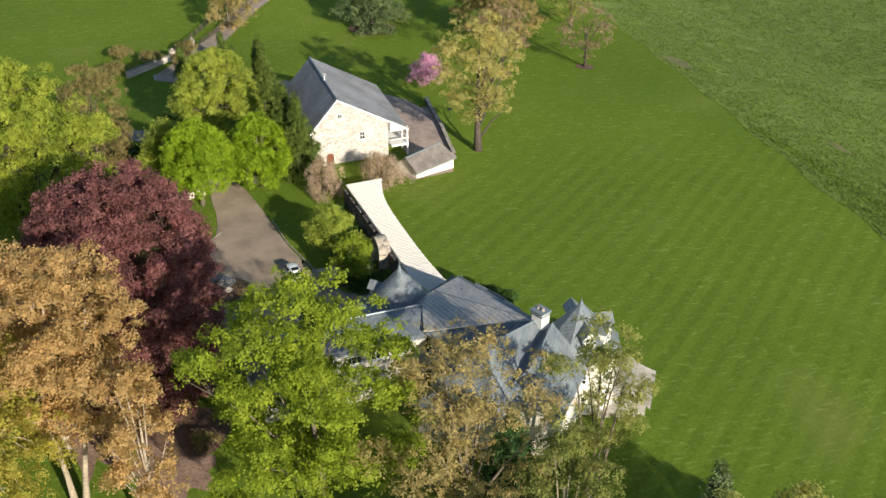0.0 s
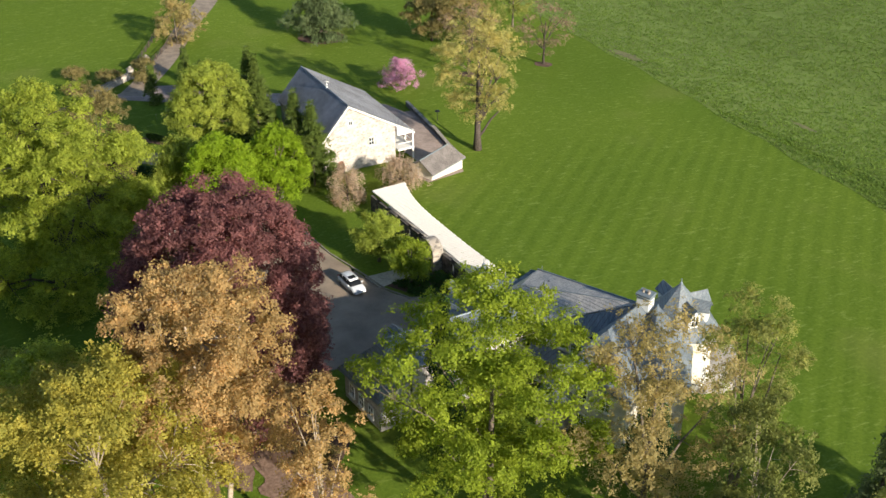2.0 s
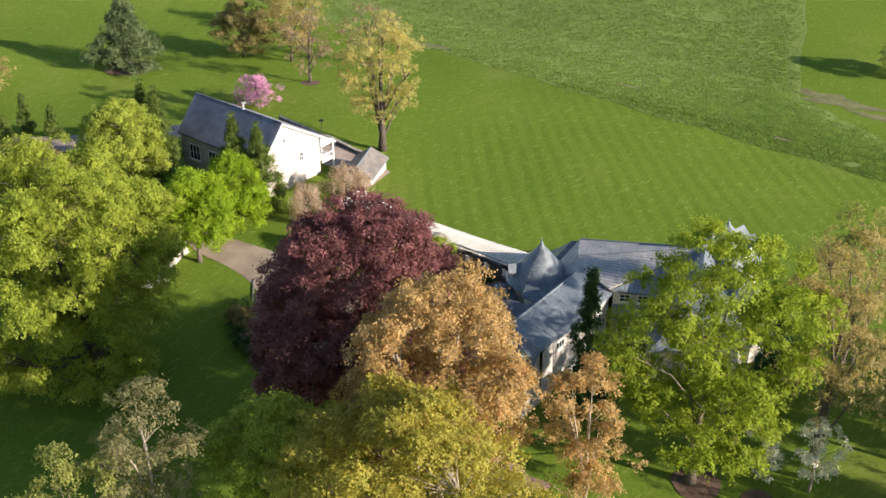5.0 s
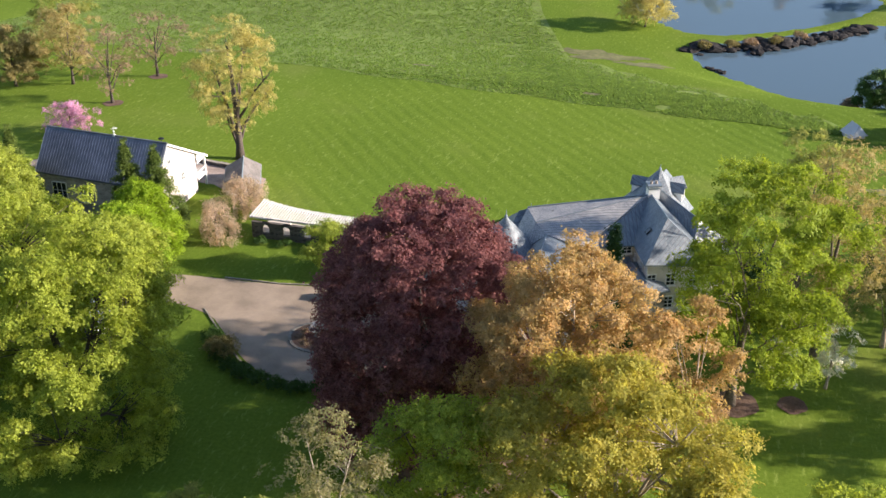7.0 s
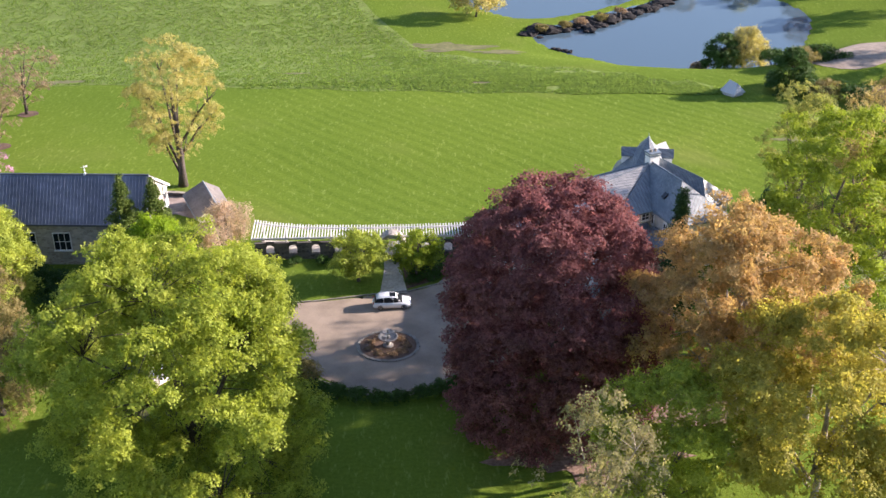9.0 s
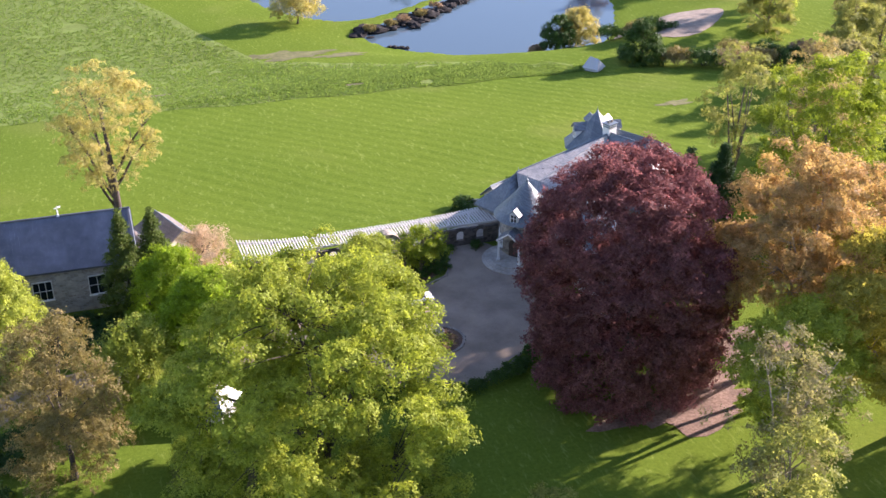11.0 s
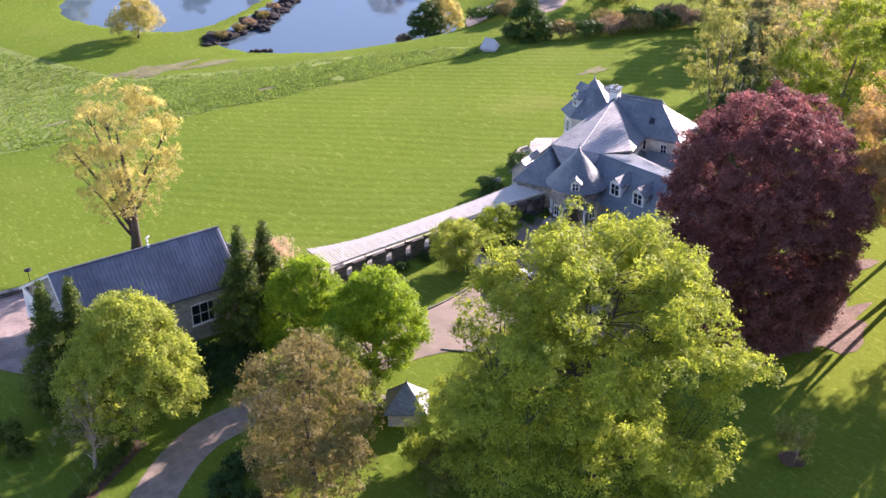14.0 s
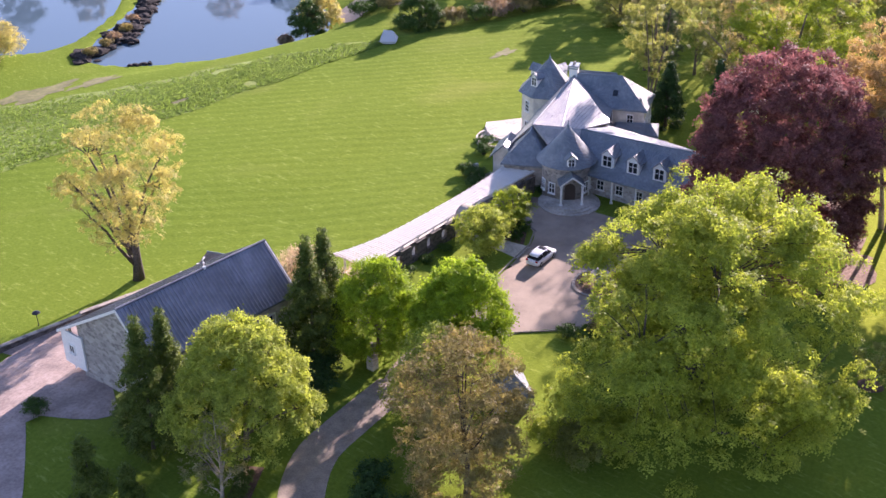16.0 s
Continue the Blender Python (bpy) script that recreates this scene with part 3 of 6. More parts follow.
def tree(name, label, x, y, top, radius, foot, leaf, bark=BARK, kind="round", leaves=20000, size=0.3, clumps=90, trunk=0.35, seed=1,
         fill=0.75, lumps=0.2, lean=(0, 0), stems=1, lobes=20, lobe=0.34, lobed=0.5, group="", squash=1.0, twig=1.0, clump=1.0, droop=0.0, z=None, fork=0.35):
    """A tree with a tapered trunk, limbs that reach the clumps, and a crown of leaf sprays. top and foot: heights of the crown above the datum."""
    rng = np.random.default_rng(seed)
    clumps = clumps if kind in ("cone", "column", "vase") else int(clumps * 1.6)
    z0 = (land(x, y) if z is None else z) - 0.15
    t = thing(name, label, "tree" if "shrub" not in name and "hedge" not in name else "shrub", (x, y, z0), group)
    cx, cy = x + lean[0], y + lean[1]
    hc = top - foot - radius * 0.17 * clump
    phase = rng.uniform(0, 6.28, 6)
    cen, rad = [], []
    order = rng.permutation(clumps)
    tall = kind in ("cone", "column")
    heads = []
    for i in range(0 if tall else lobes):
        s = (i + rng.uniform(0.2, 0.8)) / lobes
        ang = i * 2.39996 + rng.uniform(-0.6, 0.6)
        wob = 1 + lumps * (0.6 * math.sin(2 * ang + phase[0] + 3 * s) + 0.5 * math.sin(3 * ang + phase[1] - 5 * s))
        lr = radius * lobe * rng.uniform(0.75, 1.25) * (0.6 + 0.4 * bulge(kind, s))
        r = max(0.0, bulge(kind, s) * radius * wob - lr * 0.75) * (1 if rng.random() > 0.2 else rng.uniform(0.2, 0.8))
        heads.append((Vector((cx + r * math.cos(ang), cy + r * squash * math.sin(ang), foot + lr * 0.45 + s * max(0.5, hc - lr * 0.9))), lr))
    for i in range(clumps):
        s = (order[i] + rng.uniform(0.1, 0.9)) / clumps
        s = s ** 0.85 if kind in ("cone", "column") else s
        ang = i * 2.39996 + rng.uniform(-0.5, 0.5)
        if heads and rng.random() < lobed:
            hp_, lr = heads[int(rng.choice(len(heads), p=np.array([q[1] ** 2 for q in heads]) / sum(q[1] ** 2 for q in heads)))]
            dv = Vector(rng.normal(size=3)).normalized()
            dv.z = dv.z if dv.z > -0.35 else -dv.z * 0.7
            cr = radius * 0.24 * clump * rng.uniform(0.6, 1.25)
            c = hp_ + dv * max(0.0, lr - cr * 0.5) * rng.uniform(0.55, 1.0) * (1 if dv.z > 0 else 0.8)
            cen.append((c.x, c.y, c.z - 0.12 * lr))
            rad.append(cr)
            continue
        wob = 1 + lumps * (0.6 * math.sin(2 * ang + phase[0] + 3 * s) + 0.5 * math.sin(3 * ang + phase[1] - 5 * s) + 0.4 * math.sin(7 * s + phase[2]))
        br = bulge(kind, s) * radius * wob
        cr = radius * 0.24 * clump * rng.uniform(0.7, 1.3) * (0.55 + 0.45 * bulge(kind, s))
        r = max(0.0, br - cr * 0.6) * (rng.uniform(fill, 1.0) if rng.random() > 0.22 else rng.uniform(0.1, fill))
        cen.append((cx + r * math.cos(ang), cy + r * squash * math.sin(ang), foot + s * hc + rng.uniform(-0.05, 0.05) * hc - cr * 0.3))
        rad.append(cr)
    part("crown", leaves_mesh("crown", leaf, cen, rad, leaves, size, rng, 0.7, 0.45, droop), leaf, t)
    w = Shape()
    crown_mid = foot + (0.75 if kind in ("cone", "column") else 0.5) * hc
    for st in range(stems):
        off = 0 if stems == 1 else trunk * 1.1
        a0 = 6.28 * st / stems + phase[3]
        tip = (cx + (off * 4 + radius * 0.22 * (stems > 1)) * math.cos(a0), cy + (off * 4 + radius * 0.22 * (stems > 1)) * math.sin(a0), crown_mid + 0.15 * hc)
        pts, rr = [], []
        for q in range(7):
            f = q / 6
            px_, py_ = x + off * math.cos(a0) * (1 - f), y + off * math.sin(a0) * (1 - f)
            sway = radius * 0.05 * math.sin(3 * f + phase[4])
            pts.append((px_ + (tip[0] - x) * f ** 1.2 + sway, py_ + (tip[1] - y) * f ** 1.2 - sway * 0.6, z0 + (tip[2] - z0) * f))
            rr.append(trunk * (1.35 if q == 0 else 1.0) * (1 - 0.85 * f) / (1 if stems == 1 else 1.5) + 0.03)
        w.tube(pts, rr, 8)
    if twig > 0:
        # main limbs leave the trunk low, lesser branches leave the limbs
        mains = [int(v) for v in rng.choice(len(cen), min(len(cen), 9), replace=False)]
        limb_at = []
        for m in mains:
            e = Vector(cen[m])
            hs = z0 + (e.z - z0) * rng.uniform(fork, fork + 0.25)
            f = (hs - z0) / (crown_mid + 0.15 * hc - z0)
            b = Vector((x + (cx - x) * f, y + (cy - y) * f, hs))
            mid = b.lerp(e, 0.5) + Vector((0, 0, 0.06 * (e - b).length))
            r0 = trunk * 0.36 * twig
            w.tube([b, b.lerp(mid, 0.5) - Vector((0, 0, 0.02 * hc)), mid, mid.lerp(e, 0.55), e], [r0, r0 * 0.8, r0 * 0.6, r0 * 0.4, r0 * 0.15], 6)
            limb_at += [mid, mid.lerp(e, 0.55), b.lerp(mid, 0.6)]
        for i, c in enumerate(cen):
            if i in mains or tall or rng.random() > 0.45:
                continue
            c = Vector(c)
            b = min(limb_at, key=lambda q: (q - c).length + (0.8 if q.z > c.z else 0))
            if (c - b).length > radius * 0.6:
                continue
            r0 = trunk * 0.10 * twig
            w.tube([b, b.lerp(c, 0.5) + Vector((rng.uniform(-.3, .3), rng.uniform(-.3, .3), 0.05 * (c - b).length)), c], [r0, r0 * 0.6, r0 * 0.2], 5)
    part("trunk", w, bark, t, smooth=True)
    return t


def shrub(name, label, x, y, radius, height, leaf, leaves=1500, size=0.2, seed=1, group="", z=None, clumps=14, squash=1.0, turn=0.0):
    rng = np.random.default_rng(seed)
    z0 = land(x, y) if z is None else z
    t = thing(name, label, "shrub", (x, y, z0 - 0.05), group)
    cen, rad = [], []
    for i in range(clumps):
        a, r = i * 2.4, radius * 0.75 * math.sqrt((i + 0.5) / clumps)
        dx, dy = r * math.cos(a), r * squash * math.sin(a)
        cen.append((x + dx * math.cos(turn) - dy * math.sin(turn), y + dx * math.sin(turn) + dy * math.cos(turn), z0 + height * (0.35 + 0.35 * (1 - (r / radius) ** 2)) * rng.uniform(0.75, 1.15)))
        rad.append(min(radius * 0.42, height * 0.5) * rng.uniform(0.8, 1.25))
    part("leaves", leaves_mesh("leaves", leaf, cen, rad, leaves, size, rng, 0.85, 0.3), leaf, t)
    w = Shape()
    for i in range(0, clumps, 2):
        c = Vector(cen[i])
        w.tube([(x + (c.x - x) * 0.15, y + (c.y - y) * 0.15, z0 - 0.1), (x + (c.x - x) * 0.6, y + (c.y - y) * 0.6, z0 + height * 0.3), c], [0.06, 0.04, 0.015], 5)
    part("stems", w, BARK_DARK, t)
    return t


# ---- building helpers ----
def wing(parent, p0, p1, wide, eave, base, roof=SLATE, wall=STUCCO, hip=(0, 0), over=0.4, thick=0.22, label=""):
    """A block with a pitched roof. p0, p1: ridge ends; wide, eave: half-width and eave height on the left and on the right of the way p0 to p1."""
    a, b = Vector(p0), Vector(p1)
    d = Vector((b.x - a.x, b.y - a.y, 0)).normalized()
    n = Vector((-d.y, d.x, 0))
    (wl, wr), (zl, zr) = wide, eave

    def corner(p, side, along):
        q = Vector((p.x, p.y, 0)) + n * (wl if side > 0 else -wr) + d * along
        return (q.x, q.y, zl if side > 0 else zr)

    a2, b2 = a - d * (0 if hip[0] else over), b + d * (0 if hip[1] else over)
    e0, e1 = -(hip[0] or over), (hip[1] or over)
    pts = [tuple(a2), tuple(b2), corner(b, 1, e1), corner(a, 1, e0), corner(a, -1, e0), corner(b, -1, e1)]
    faces = [(0, 3, 2, 1)[::-1], (0, 1, 5, 4)[::-1]]
    if hip[0]:
        faces.append((0, 3, 4))
    if hip[1]:
        faces.append((1, 5, 2))
    r = part("roof", Shape().slab((pts, faces), thick), roof, parent, label)
    # ridge capping
    part("ridge_cap", Shape().tube([Vector(a2) + Vector((0, 0, 0.02)), Vector(b2) + Vector((0, 0, 0.02))], [0.11, 0.11], 6), COPPER, parent)
    # walls up to the roof, gables included
    w = Shape()
    h0, h1 = (hip[0] - over if hip[0] else 0), (hip[1] - over if hip[1] else 0)

    def wallpt(p, side, along, z):
        q = Vector((p.x, p.y, 0)) + n * ((wl - over) if side > 0 else -(wr - over)) + d * along
        return (q.x, q.y, z)

    el, er = zl - thick * 0.7 + over * (a.z - zl) / wl, zr - thick * 0.7 + over * (a.z - zr) / wr
    l0, l1, r0, r1 = wallpt(a, 1, -h0, 0), wallpt(b, 1, h1, 0), wallpt(a, -1, -h0, 0), wallpt(b, -1, h1, 0)

    def at(q, z):
        return (q[0], q[1], z)

    w.face(at(l0, base), at(l0, el), at(l1, el), at(l1, base))
    w.face(at(r1, base), at(r1, er), at(r0, er), at(r0, base))
    w.face(*([at(r0, base), at(r0, er)] + ([] if hip[0] else [(a.x, a.y, a.z - thick * 1.4)]) + [at(l0, el), at(l0, base)]))
    w.face(*([at(l1, base), at(l1, el)] + ([] if hip[1] else [(b.x, b.y, b.z - thick * 1.4)]) + [at(r1, er), at(r1, base)]))
    part("wall", w, wall, parent)
    # gutters under both eaves
    for side, z in ((1, zl), (-1, zr)):
        u, v = Vector(corner(a, side, e0)), Vector(corner(b, side, e1))
        part("gutter", Shape().tube([u - Vector((0, 0, 0.2)), v - Vector((0, 0, 0.2))], [0.08, 0.08], 6), COPPER, parent)
    return r


def facing(c, turn, pts):
    """Points (across, out, up) of a thing that faces the plan angle turn, set at c."""
    co, si = math.cos(turn), math.sin(turn)
    return [(c[0] + o * co - a * si, c[1] + o * si + a * co, c[2] + u) for a, o, u in pts]


def slot(c, turn, a, o, u, size):
    """A box (across, out, up) in such a frame."""
    q = facing(c, turn, [(a, o, u)])[0]
    return Shape().box(q, (size[1], size[0], size[2]), turn)


def window(parent, c, turn, w, h, bars=1, rows=1, sill=True, arched=False):
    """A window in a wall that faces the plan angle turn: frame, glazing bars, panes, sill."""
    fr = slot(c, turn, -w / 2, 0.05, 0, (0.11, 0.14, h + 0.1))
    for bx in ((w / 2, 0.05, 0, (0.11, 0.14, h + 0.1)), (0, 0.05, h / 2, (w, 0.14, 0.12)), (0, 0.05, -h / 2, (w, 0.14, 0.12))):
        s = slot(c, turn, *bx)
        k = len(fr.v)
        fr.v += s.v
        fr.f += [tuple(i + k for i in f) for f in s.f]
    for i in range(bars):
        s = slot(c, turn, -w / 2 + w * (i + 1) / (bars + 1), 0.06, 0, (0.07, 0.1, h))
        k = len(fr.v)
        fr.v += s.v
        fr.f += [tuple(j + k for j in f) for f in s.f]
    for i in range(rows):
        s = slot(c, turn, 0, 0.06, -h / 2 + h * (i + 1) / (rows + 1), (w, 0.09, 0.06))
        k = len(fr.v)
        fr.v += s.v
        fr.f += [tuple(j + k for j in f) for f in s.f]
    o = part("window", fr, WHITE, parent, "white framed window")
    for i in range(bars + 1):
        part("pane", slot(c, turn, -w / 2 + w * (i + 0.5) / (bars + 1), 0.02, 0, (w / (bars + 1) - 0.05, 0.05, h - 0.05)), GLASS, o)
    if sill:
        part("window_sill", slot(c, turn, 0, 0.12, -h / 2 - 0.09, (w + 0.3, 0.26, 0.09)), WHITE, o)
    return o


def dormer(parent, c, turn, w=1.5, h=1.3, deep=2.6, rise=0.8, roof=SLATE, face=WHITE, glaze=1):
    """A gabled dormer; c is the middle of its window."""
    body = Shape()
    pts = [(-w / 2, 0, -h / 2 - 0.3), (w / 2, 0, -h / 2 - 0.3), (w / 2, 0, h / 2 + 0.12), (0, 0, h / 2 + rise), (-w / 2, 0, h / 2 + 0.12)]
    front = facing(c, turn, pts)
    back = facing(c, turn, [(a, -deep, u) for a, o, u in pts])
    body.face(*front).face(*back[::-1])
    for i in range(5):
        j = (i + 1) % 5
        body.face(front[i], back[i], back[j], front[j])
    o = part("dormer", body, face, parent, "white gabled dormer")
    e = 0.28
    top = facing(c, turn, [(0, e, h / 2 + rise + 0.14), (0, -deep, h / 2 + rise + 0.14), (-w / 2 - e, -deep, h / 2 - 0.1), (-w / 2 - e, e, h / 2 - 0.1), (w / 2 + e, -deep, h / 2 - 0.1), (w / 2 + e, e, h / 2 - 0.1)])
    part("dormer_roof", Shape().slab((top, [(0, 1, 2, 3), (0, 5, 4, 1)]), 0.12), roof, o)
    fr = Shape()
    for bx in ((-w * 0.36, 0.05, 0, (0.12, 0.12, h)), (w * 0.36, 0.05, 0, (0.12, 0.12, h)), (0, 0.05, h / 2 - 0.04, (w * 0.8, 0.12, 0.12)), (0, 0.05, -h / 2, (w * 0.84, 0.16, 0.14)), (0, 0.06, 0, (0.08, 0.1, h)), (0, 0.06, 0.1, (w * 0.7, 0.08, 0.06))):
        s = slot(c, turn, *bx)
        k = len(fr.v)
        fr.v += s.v
        fr.f += [tuple(j + k for j in f) for f in s.f]
    part("window_frame", fr, WHITE, o)
    part("pane", slot(c, turn, 0, 0.02, 0, (w * 0.7, 0.06, h - 0.06)), GLASS, o)
    return o


def cone_roof(parent, c, radius, eave, apex, sides=28, flare=0.35, roof=SLATE, name="roof"):
    prof = []
    for i in range(9):
        f = i / 8
        prof.append((radius * (1 - f) + flare * (1 - f) ** 4 + 0.02, eave + (apex - eave) * (f + 0.01 * math.sin(math.pi * f))))
    s = Shape().ring([(radius - 0.5, eave - 0.05)] + prof, (c[0], c[1], 0), sides)
    return part(name, s, roof, parent, "conical slate roof" if sides > 12 else "steep slate roof")


# ---- the stone house ----
house = thing("house", "rambling stone and stucco house with steep slate roofs", "house", (28, -5, 0))
# long wing that runs west from the chimney, then the south-reaching bedroom block, the link to the tower and the service wing
RW, RE, FOLD = (19.4, -0.3, 8.2), (34.5, 2.5, 10.6), (21.2, -4.0, 8.15)
CORNER, CN, CS = (27.7, -7.8, 7.6), (22.9, -6.2, 7.8), (23.3, -23.2, 8.5)
part("roof", Shape().slab(([RW, RE, (33.2, 7.5, 4.9), (18.0, 2.6, 5.0), FOLD, CORNER, CN, (19.4, -7.6, 5.2), (18.2, -4.6, 5.6)], [(0, 1, 2, 3), (0, 4, 1), (1, 4, 6, 5), (4, 7, 6), (4, 8, 7), (0, 8, 4)]), 0.22), SLATE_GLARE, house, "wide shallow slate roof, pale with sun glare, folding down to the service wing")
part("ridge_cap", Shape().tube([Vector(RW) + Vector((0, 0, 0.03)), Vector(RE) + Vector((0, 0, 0.03))], [0.11, 0.11], 6), COPPER, house)
part("ridge_cap", Shape().tube([Vector(FOLD) + Vector((0, 0, 0.02)), Vector(RE) + Vector((0, 0, 0.02))], [0.07, 0.07], 6), COPPER, house)
wl = Shape()
wl.face((18.1, 1.95, -1.2), (33.3, 7.0, -1.2), (33.3, 7.0, 5.3), (18.1, 1.95, 5.2))
wl.face((18.1, 1.95, -1.2), (18.1, 1.95, 5.2), (19.7, -0.4, 7.9), (20.9, -3.8, 7.9), (20.9, -3.8, -0.3))
wl.face((27.9, -7.1, -0.3), (34.0, -4.0, -0.3), (34.0, -4.0, 6.9), (27.9, -7.1, 7.1))
part("wall", wl, STUCCO, house)
part("roof", Shape().slab(([(34.5, 2.5, 10.5), (27.9, -7.7, 7.4), (34.3, -4.5, 7.0)], [(0, 1, 2)]), 0.2), SLATE, house, "blue grey slate facet in the roof valley")
sw_ = Vector((6.1, 3.1, 0)).normalized()
for f_ in (0.2, 0.5, 0.8):
    for z_, h_ in ((6.2, 0.95), (2.2, 1.9)):
        q = Vector((27.92, -7.13, 0)) + Vector((6.1, 3.1, 0)) * f_
        window(house, (q.x, q.y, z_), math.atan2(-sw_.x, sw_.y), 1.2, h_, 1, 1)
part("lean_to_roof", Shape().slab(([(28.0, -7.2, 5.3), (33.2, -4.5, 5.3), (33.8, -5.7, 4.3), (28.6, -8.4, 4.3)], [(0, 3, 2, 1)]), 0.14), SLATE, house)
wing(house, (34.6, 2.8, 10.7), (37.3, -4.2, 11.0), (5.4, 3.6), (6.6, 7.2), -0.5, hip=(0, 4.4))
wing(house, (36.2, 3.6, 10.7), (41.0, -1.0, 9.7), (4.2, 3.0), (6.2, 7.0), -0.8, hip=(0, 2.5))
# service wing: steep towards the forecourt, shallow towards the trees, hipped at the end
part("roof", Shape().slab(([CN, CS, (28.0, -7.6, 7.0), (28.0, -16.5, 6.9), (27.4, -22.4, 6.9), (28.0, -26.8, 4.2), (19.2, -27.2, 3.7), (18.0, -8.6, 3.7)],
                           [(0, 2, 3, 4, 1), (1, 4, 5), (1, 5, 6), (0, 1, 6, 7)]), 0.22), SLATE, house, "long slate roof of the service wing")
part("ridge_cap", Shape().tube([Vector(CN) + Vector((0, 0, 0.03)), Vector(CS) + Vector((0, 0, 0.03))], [0.11, 0.11], 6), COPPER, house)
part("gutter", Shape().tube([(18.0, -8.6, 3.52), (19.2, -27.2, 3.52)], [0.08, 0.08], 6), COPPER, house)
part("gutter", Shape().tube([(28.0, -7.6, 6.82), (28.0, -16.5, 6.72), (27.4, -22.4, 6.72)], [0.08, 0.08, 0.08], 6), COPPER, house)
wl = Shape()
wl.face((27.6, -7.6, -0.3), (27.6, -22.4, -0.3), (27.6, -22.4, 6.6), (27.6, -7.6, 6.75))
wl.face((27.6, -22.4, -0.3), (27.6, -26.3, -0.3), (27.6, -26.3, 4.2), (27.2, -22.4, 6.6))
wl.face((27.6, -26.3, -0.3), (19.8, -26.6, -0.3), (19.8, -26.6, 4.0), (27.6, -26.3, 4.2))
wl.face((20.0, -26.6, -0.3), (20.0, -9.0, -0.3), (20.0, -9.0, 4.7), (20.0, -26.6, 4.4))
part("wall", wl, STONE_PALE, house)
for k in range(5):
    part("column", Shape().ring([(0.22, 0.0), (0.22, 0.2), (0.15, 0.26), (0.14, 3.1), (0.2, 3.2), (0.2, 3.5)], (18.45 + 0.065 * (10.4 + k * 3.6 - 8.6), -10.4 - k * 3.6, 0.0), 12), WHITE, house)
# low roof along the south-west foot of the bedroom block
wing(house, (33.6, -5.8, 5.2), (35.9, -10.2, 5.2), (2.6, 1.6), (4.4, 4.0), -0.3, hip=(0.9, 1.2), wall=STONE_GREY)
# hipped link between pergola and long wing, and its lean-to on the lawn side
wing(house, (18.3, -0.6, 7.6), (19.9, 0.0, 7.9), (3.4, 3.6), (3.7, 3.9), -0.5, hip=(3.4, 1.0), wall=STONE_GREY)
wing(house, (17.3, 3.2, 5.0), (21.5, 4.9, 5.0), (2.0, 2.2), (3.1, 3.4), -1.0, hip=(0, 0.8), wall=STUCCO)
part("finial", Shape().ring([(0.10, 0), (0.14, 0.15), (0.05, 0.3), (0.02, 0.9)], (19.8, 0.0, 7.9), 8), COPPER, house)

# round entrance turret
TC = (17.9, -7.1)
part("wall", Shape().ring([(3.35, -0.3), (3.35, 5.7)], (*TC, 0), 32), STONE_GREY, house, "rounded grey fieldstone turret wall", True)
cone_roof(house, TC, 4.0, 5.35, 10.2, 32, 0.22)
part("cornice", Shape().ring([(3.38, 5.15), (3.6, 5.3), (3.6, 5.42), (3.3, 5.45)], (*TC, 0), 32), WHITE, house)
part("finial", Shape().ring([(0.22, 0), (0.2, 0.25), (0.06, 0.4), (0.03, 1.0)], (*TC, 10.0), 10), COPPER, house)
FACE = math.radians(222)
tdx, tdy = math.cos(FACE), math.sin(FACE)
dormer(house, (TC[0] + 3.75 * tdx, TC[1] + 3.75 * tdy, 6.2), FACE, 1.2, 1.25, 2.2, 0.55)
for ang, wz in ((222 - 44, 2.0), (222 + 44, 2.0), (222 - 76, 2.0), (222 + 76, 2.0)):
    a = math.radians(ang)
    window(house, (TC[0] + 3.33 * math.cos(a), TC[1] + 3.33 * math.sin(a), wz), a, 0.95, 1.5, 1, 1)
# porch with gable, columns and arched door
pc = (TC[0] + 3.3 * tdx, TC[1] + 3.3 * tdy, 0.55)
porch = part("porch", Shape().slab((facing(pc, FACE, [(0, 2.0, 4.35), (0, -1.0, 4.35), (-1.75, -1.0, 3.0), (-1.75, 2.0, 3.0), (1.75, -1.0, 3.0), (1.75, 2.0, 3.0)]), [(0, 1, 2, 3), (0, 5, 4, 1)]), 0.16), SLATE, house, "gabled porch roof")
gb = Shape()
for s_ in (-1, 1):
    q = facing(pc, FACE, [(0, 2.02, 4.28), (0, 2.02, 4.02), (s_ * 1.72, 2.02, 2.72), (s_ * 1.72, 2.02, 2.98)])
    q2 = facing(pc, FACE, [(0, 1.9, 4.28), (0, 1.9, 4.02), (s_ * 1.72, 1.9, 2.72), (s_ * 1.72, 1.9, 2.98)])
    gb.face(*q).face(*q2[::-1])
    for i in range(4):
        j = (i + 1) % 4
        gb.face(q[i], q2[i], q2[j], q[j])
part("bargeboard", gb, WHITE, porch)
for s_ in (-1, 1):
    q = facing(pc, FACE, [(s_ * 1.45, 1.75, 0)])[0]
    part("column", Shape().ring([(0.24, 0), (0.24, 0.14), (0.17, 0.2), (0.15, 2.5), (0.22, 2.6), (0.22, 2.8)], q, 14), WHITE, porch)
door = Shape()
arch = [(-0.75, 0.12, 0), (0.75, 0.12, 0), (0.75, 0.12, 1.7)] + [(0.75 * math.cos(k * math.pi / 8), 0.12, 1.7 + 0.75 * math.sin(k * math.pi / 8)) for k in range(1, 9)]
door.face(*facing(pc, FACE, arch))
part("door", door, DARKWOOD, house, "dark arched wooden door")
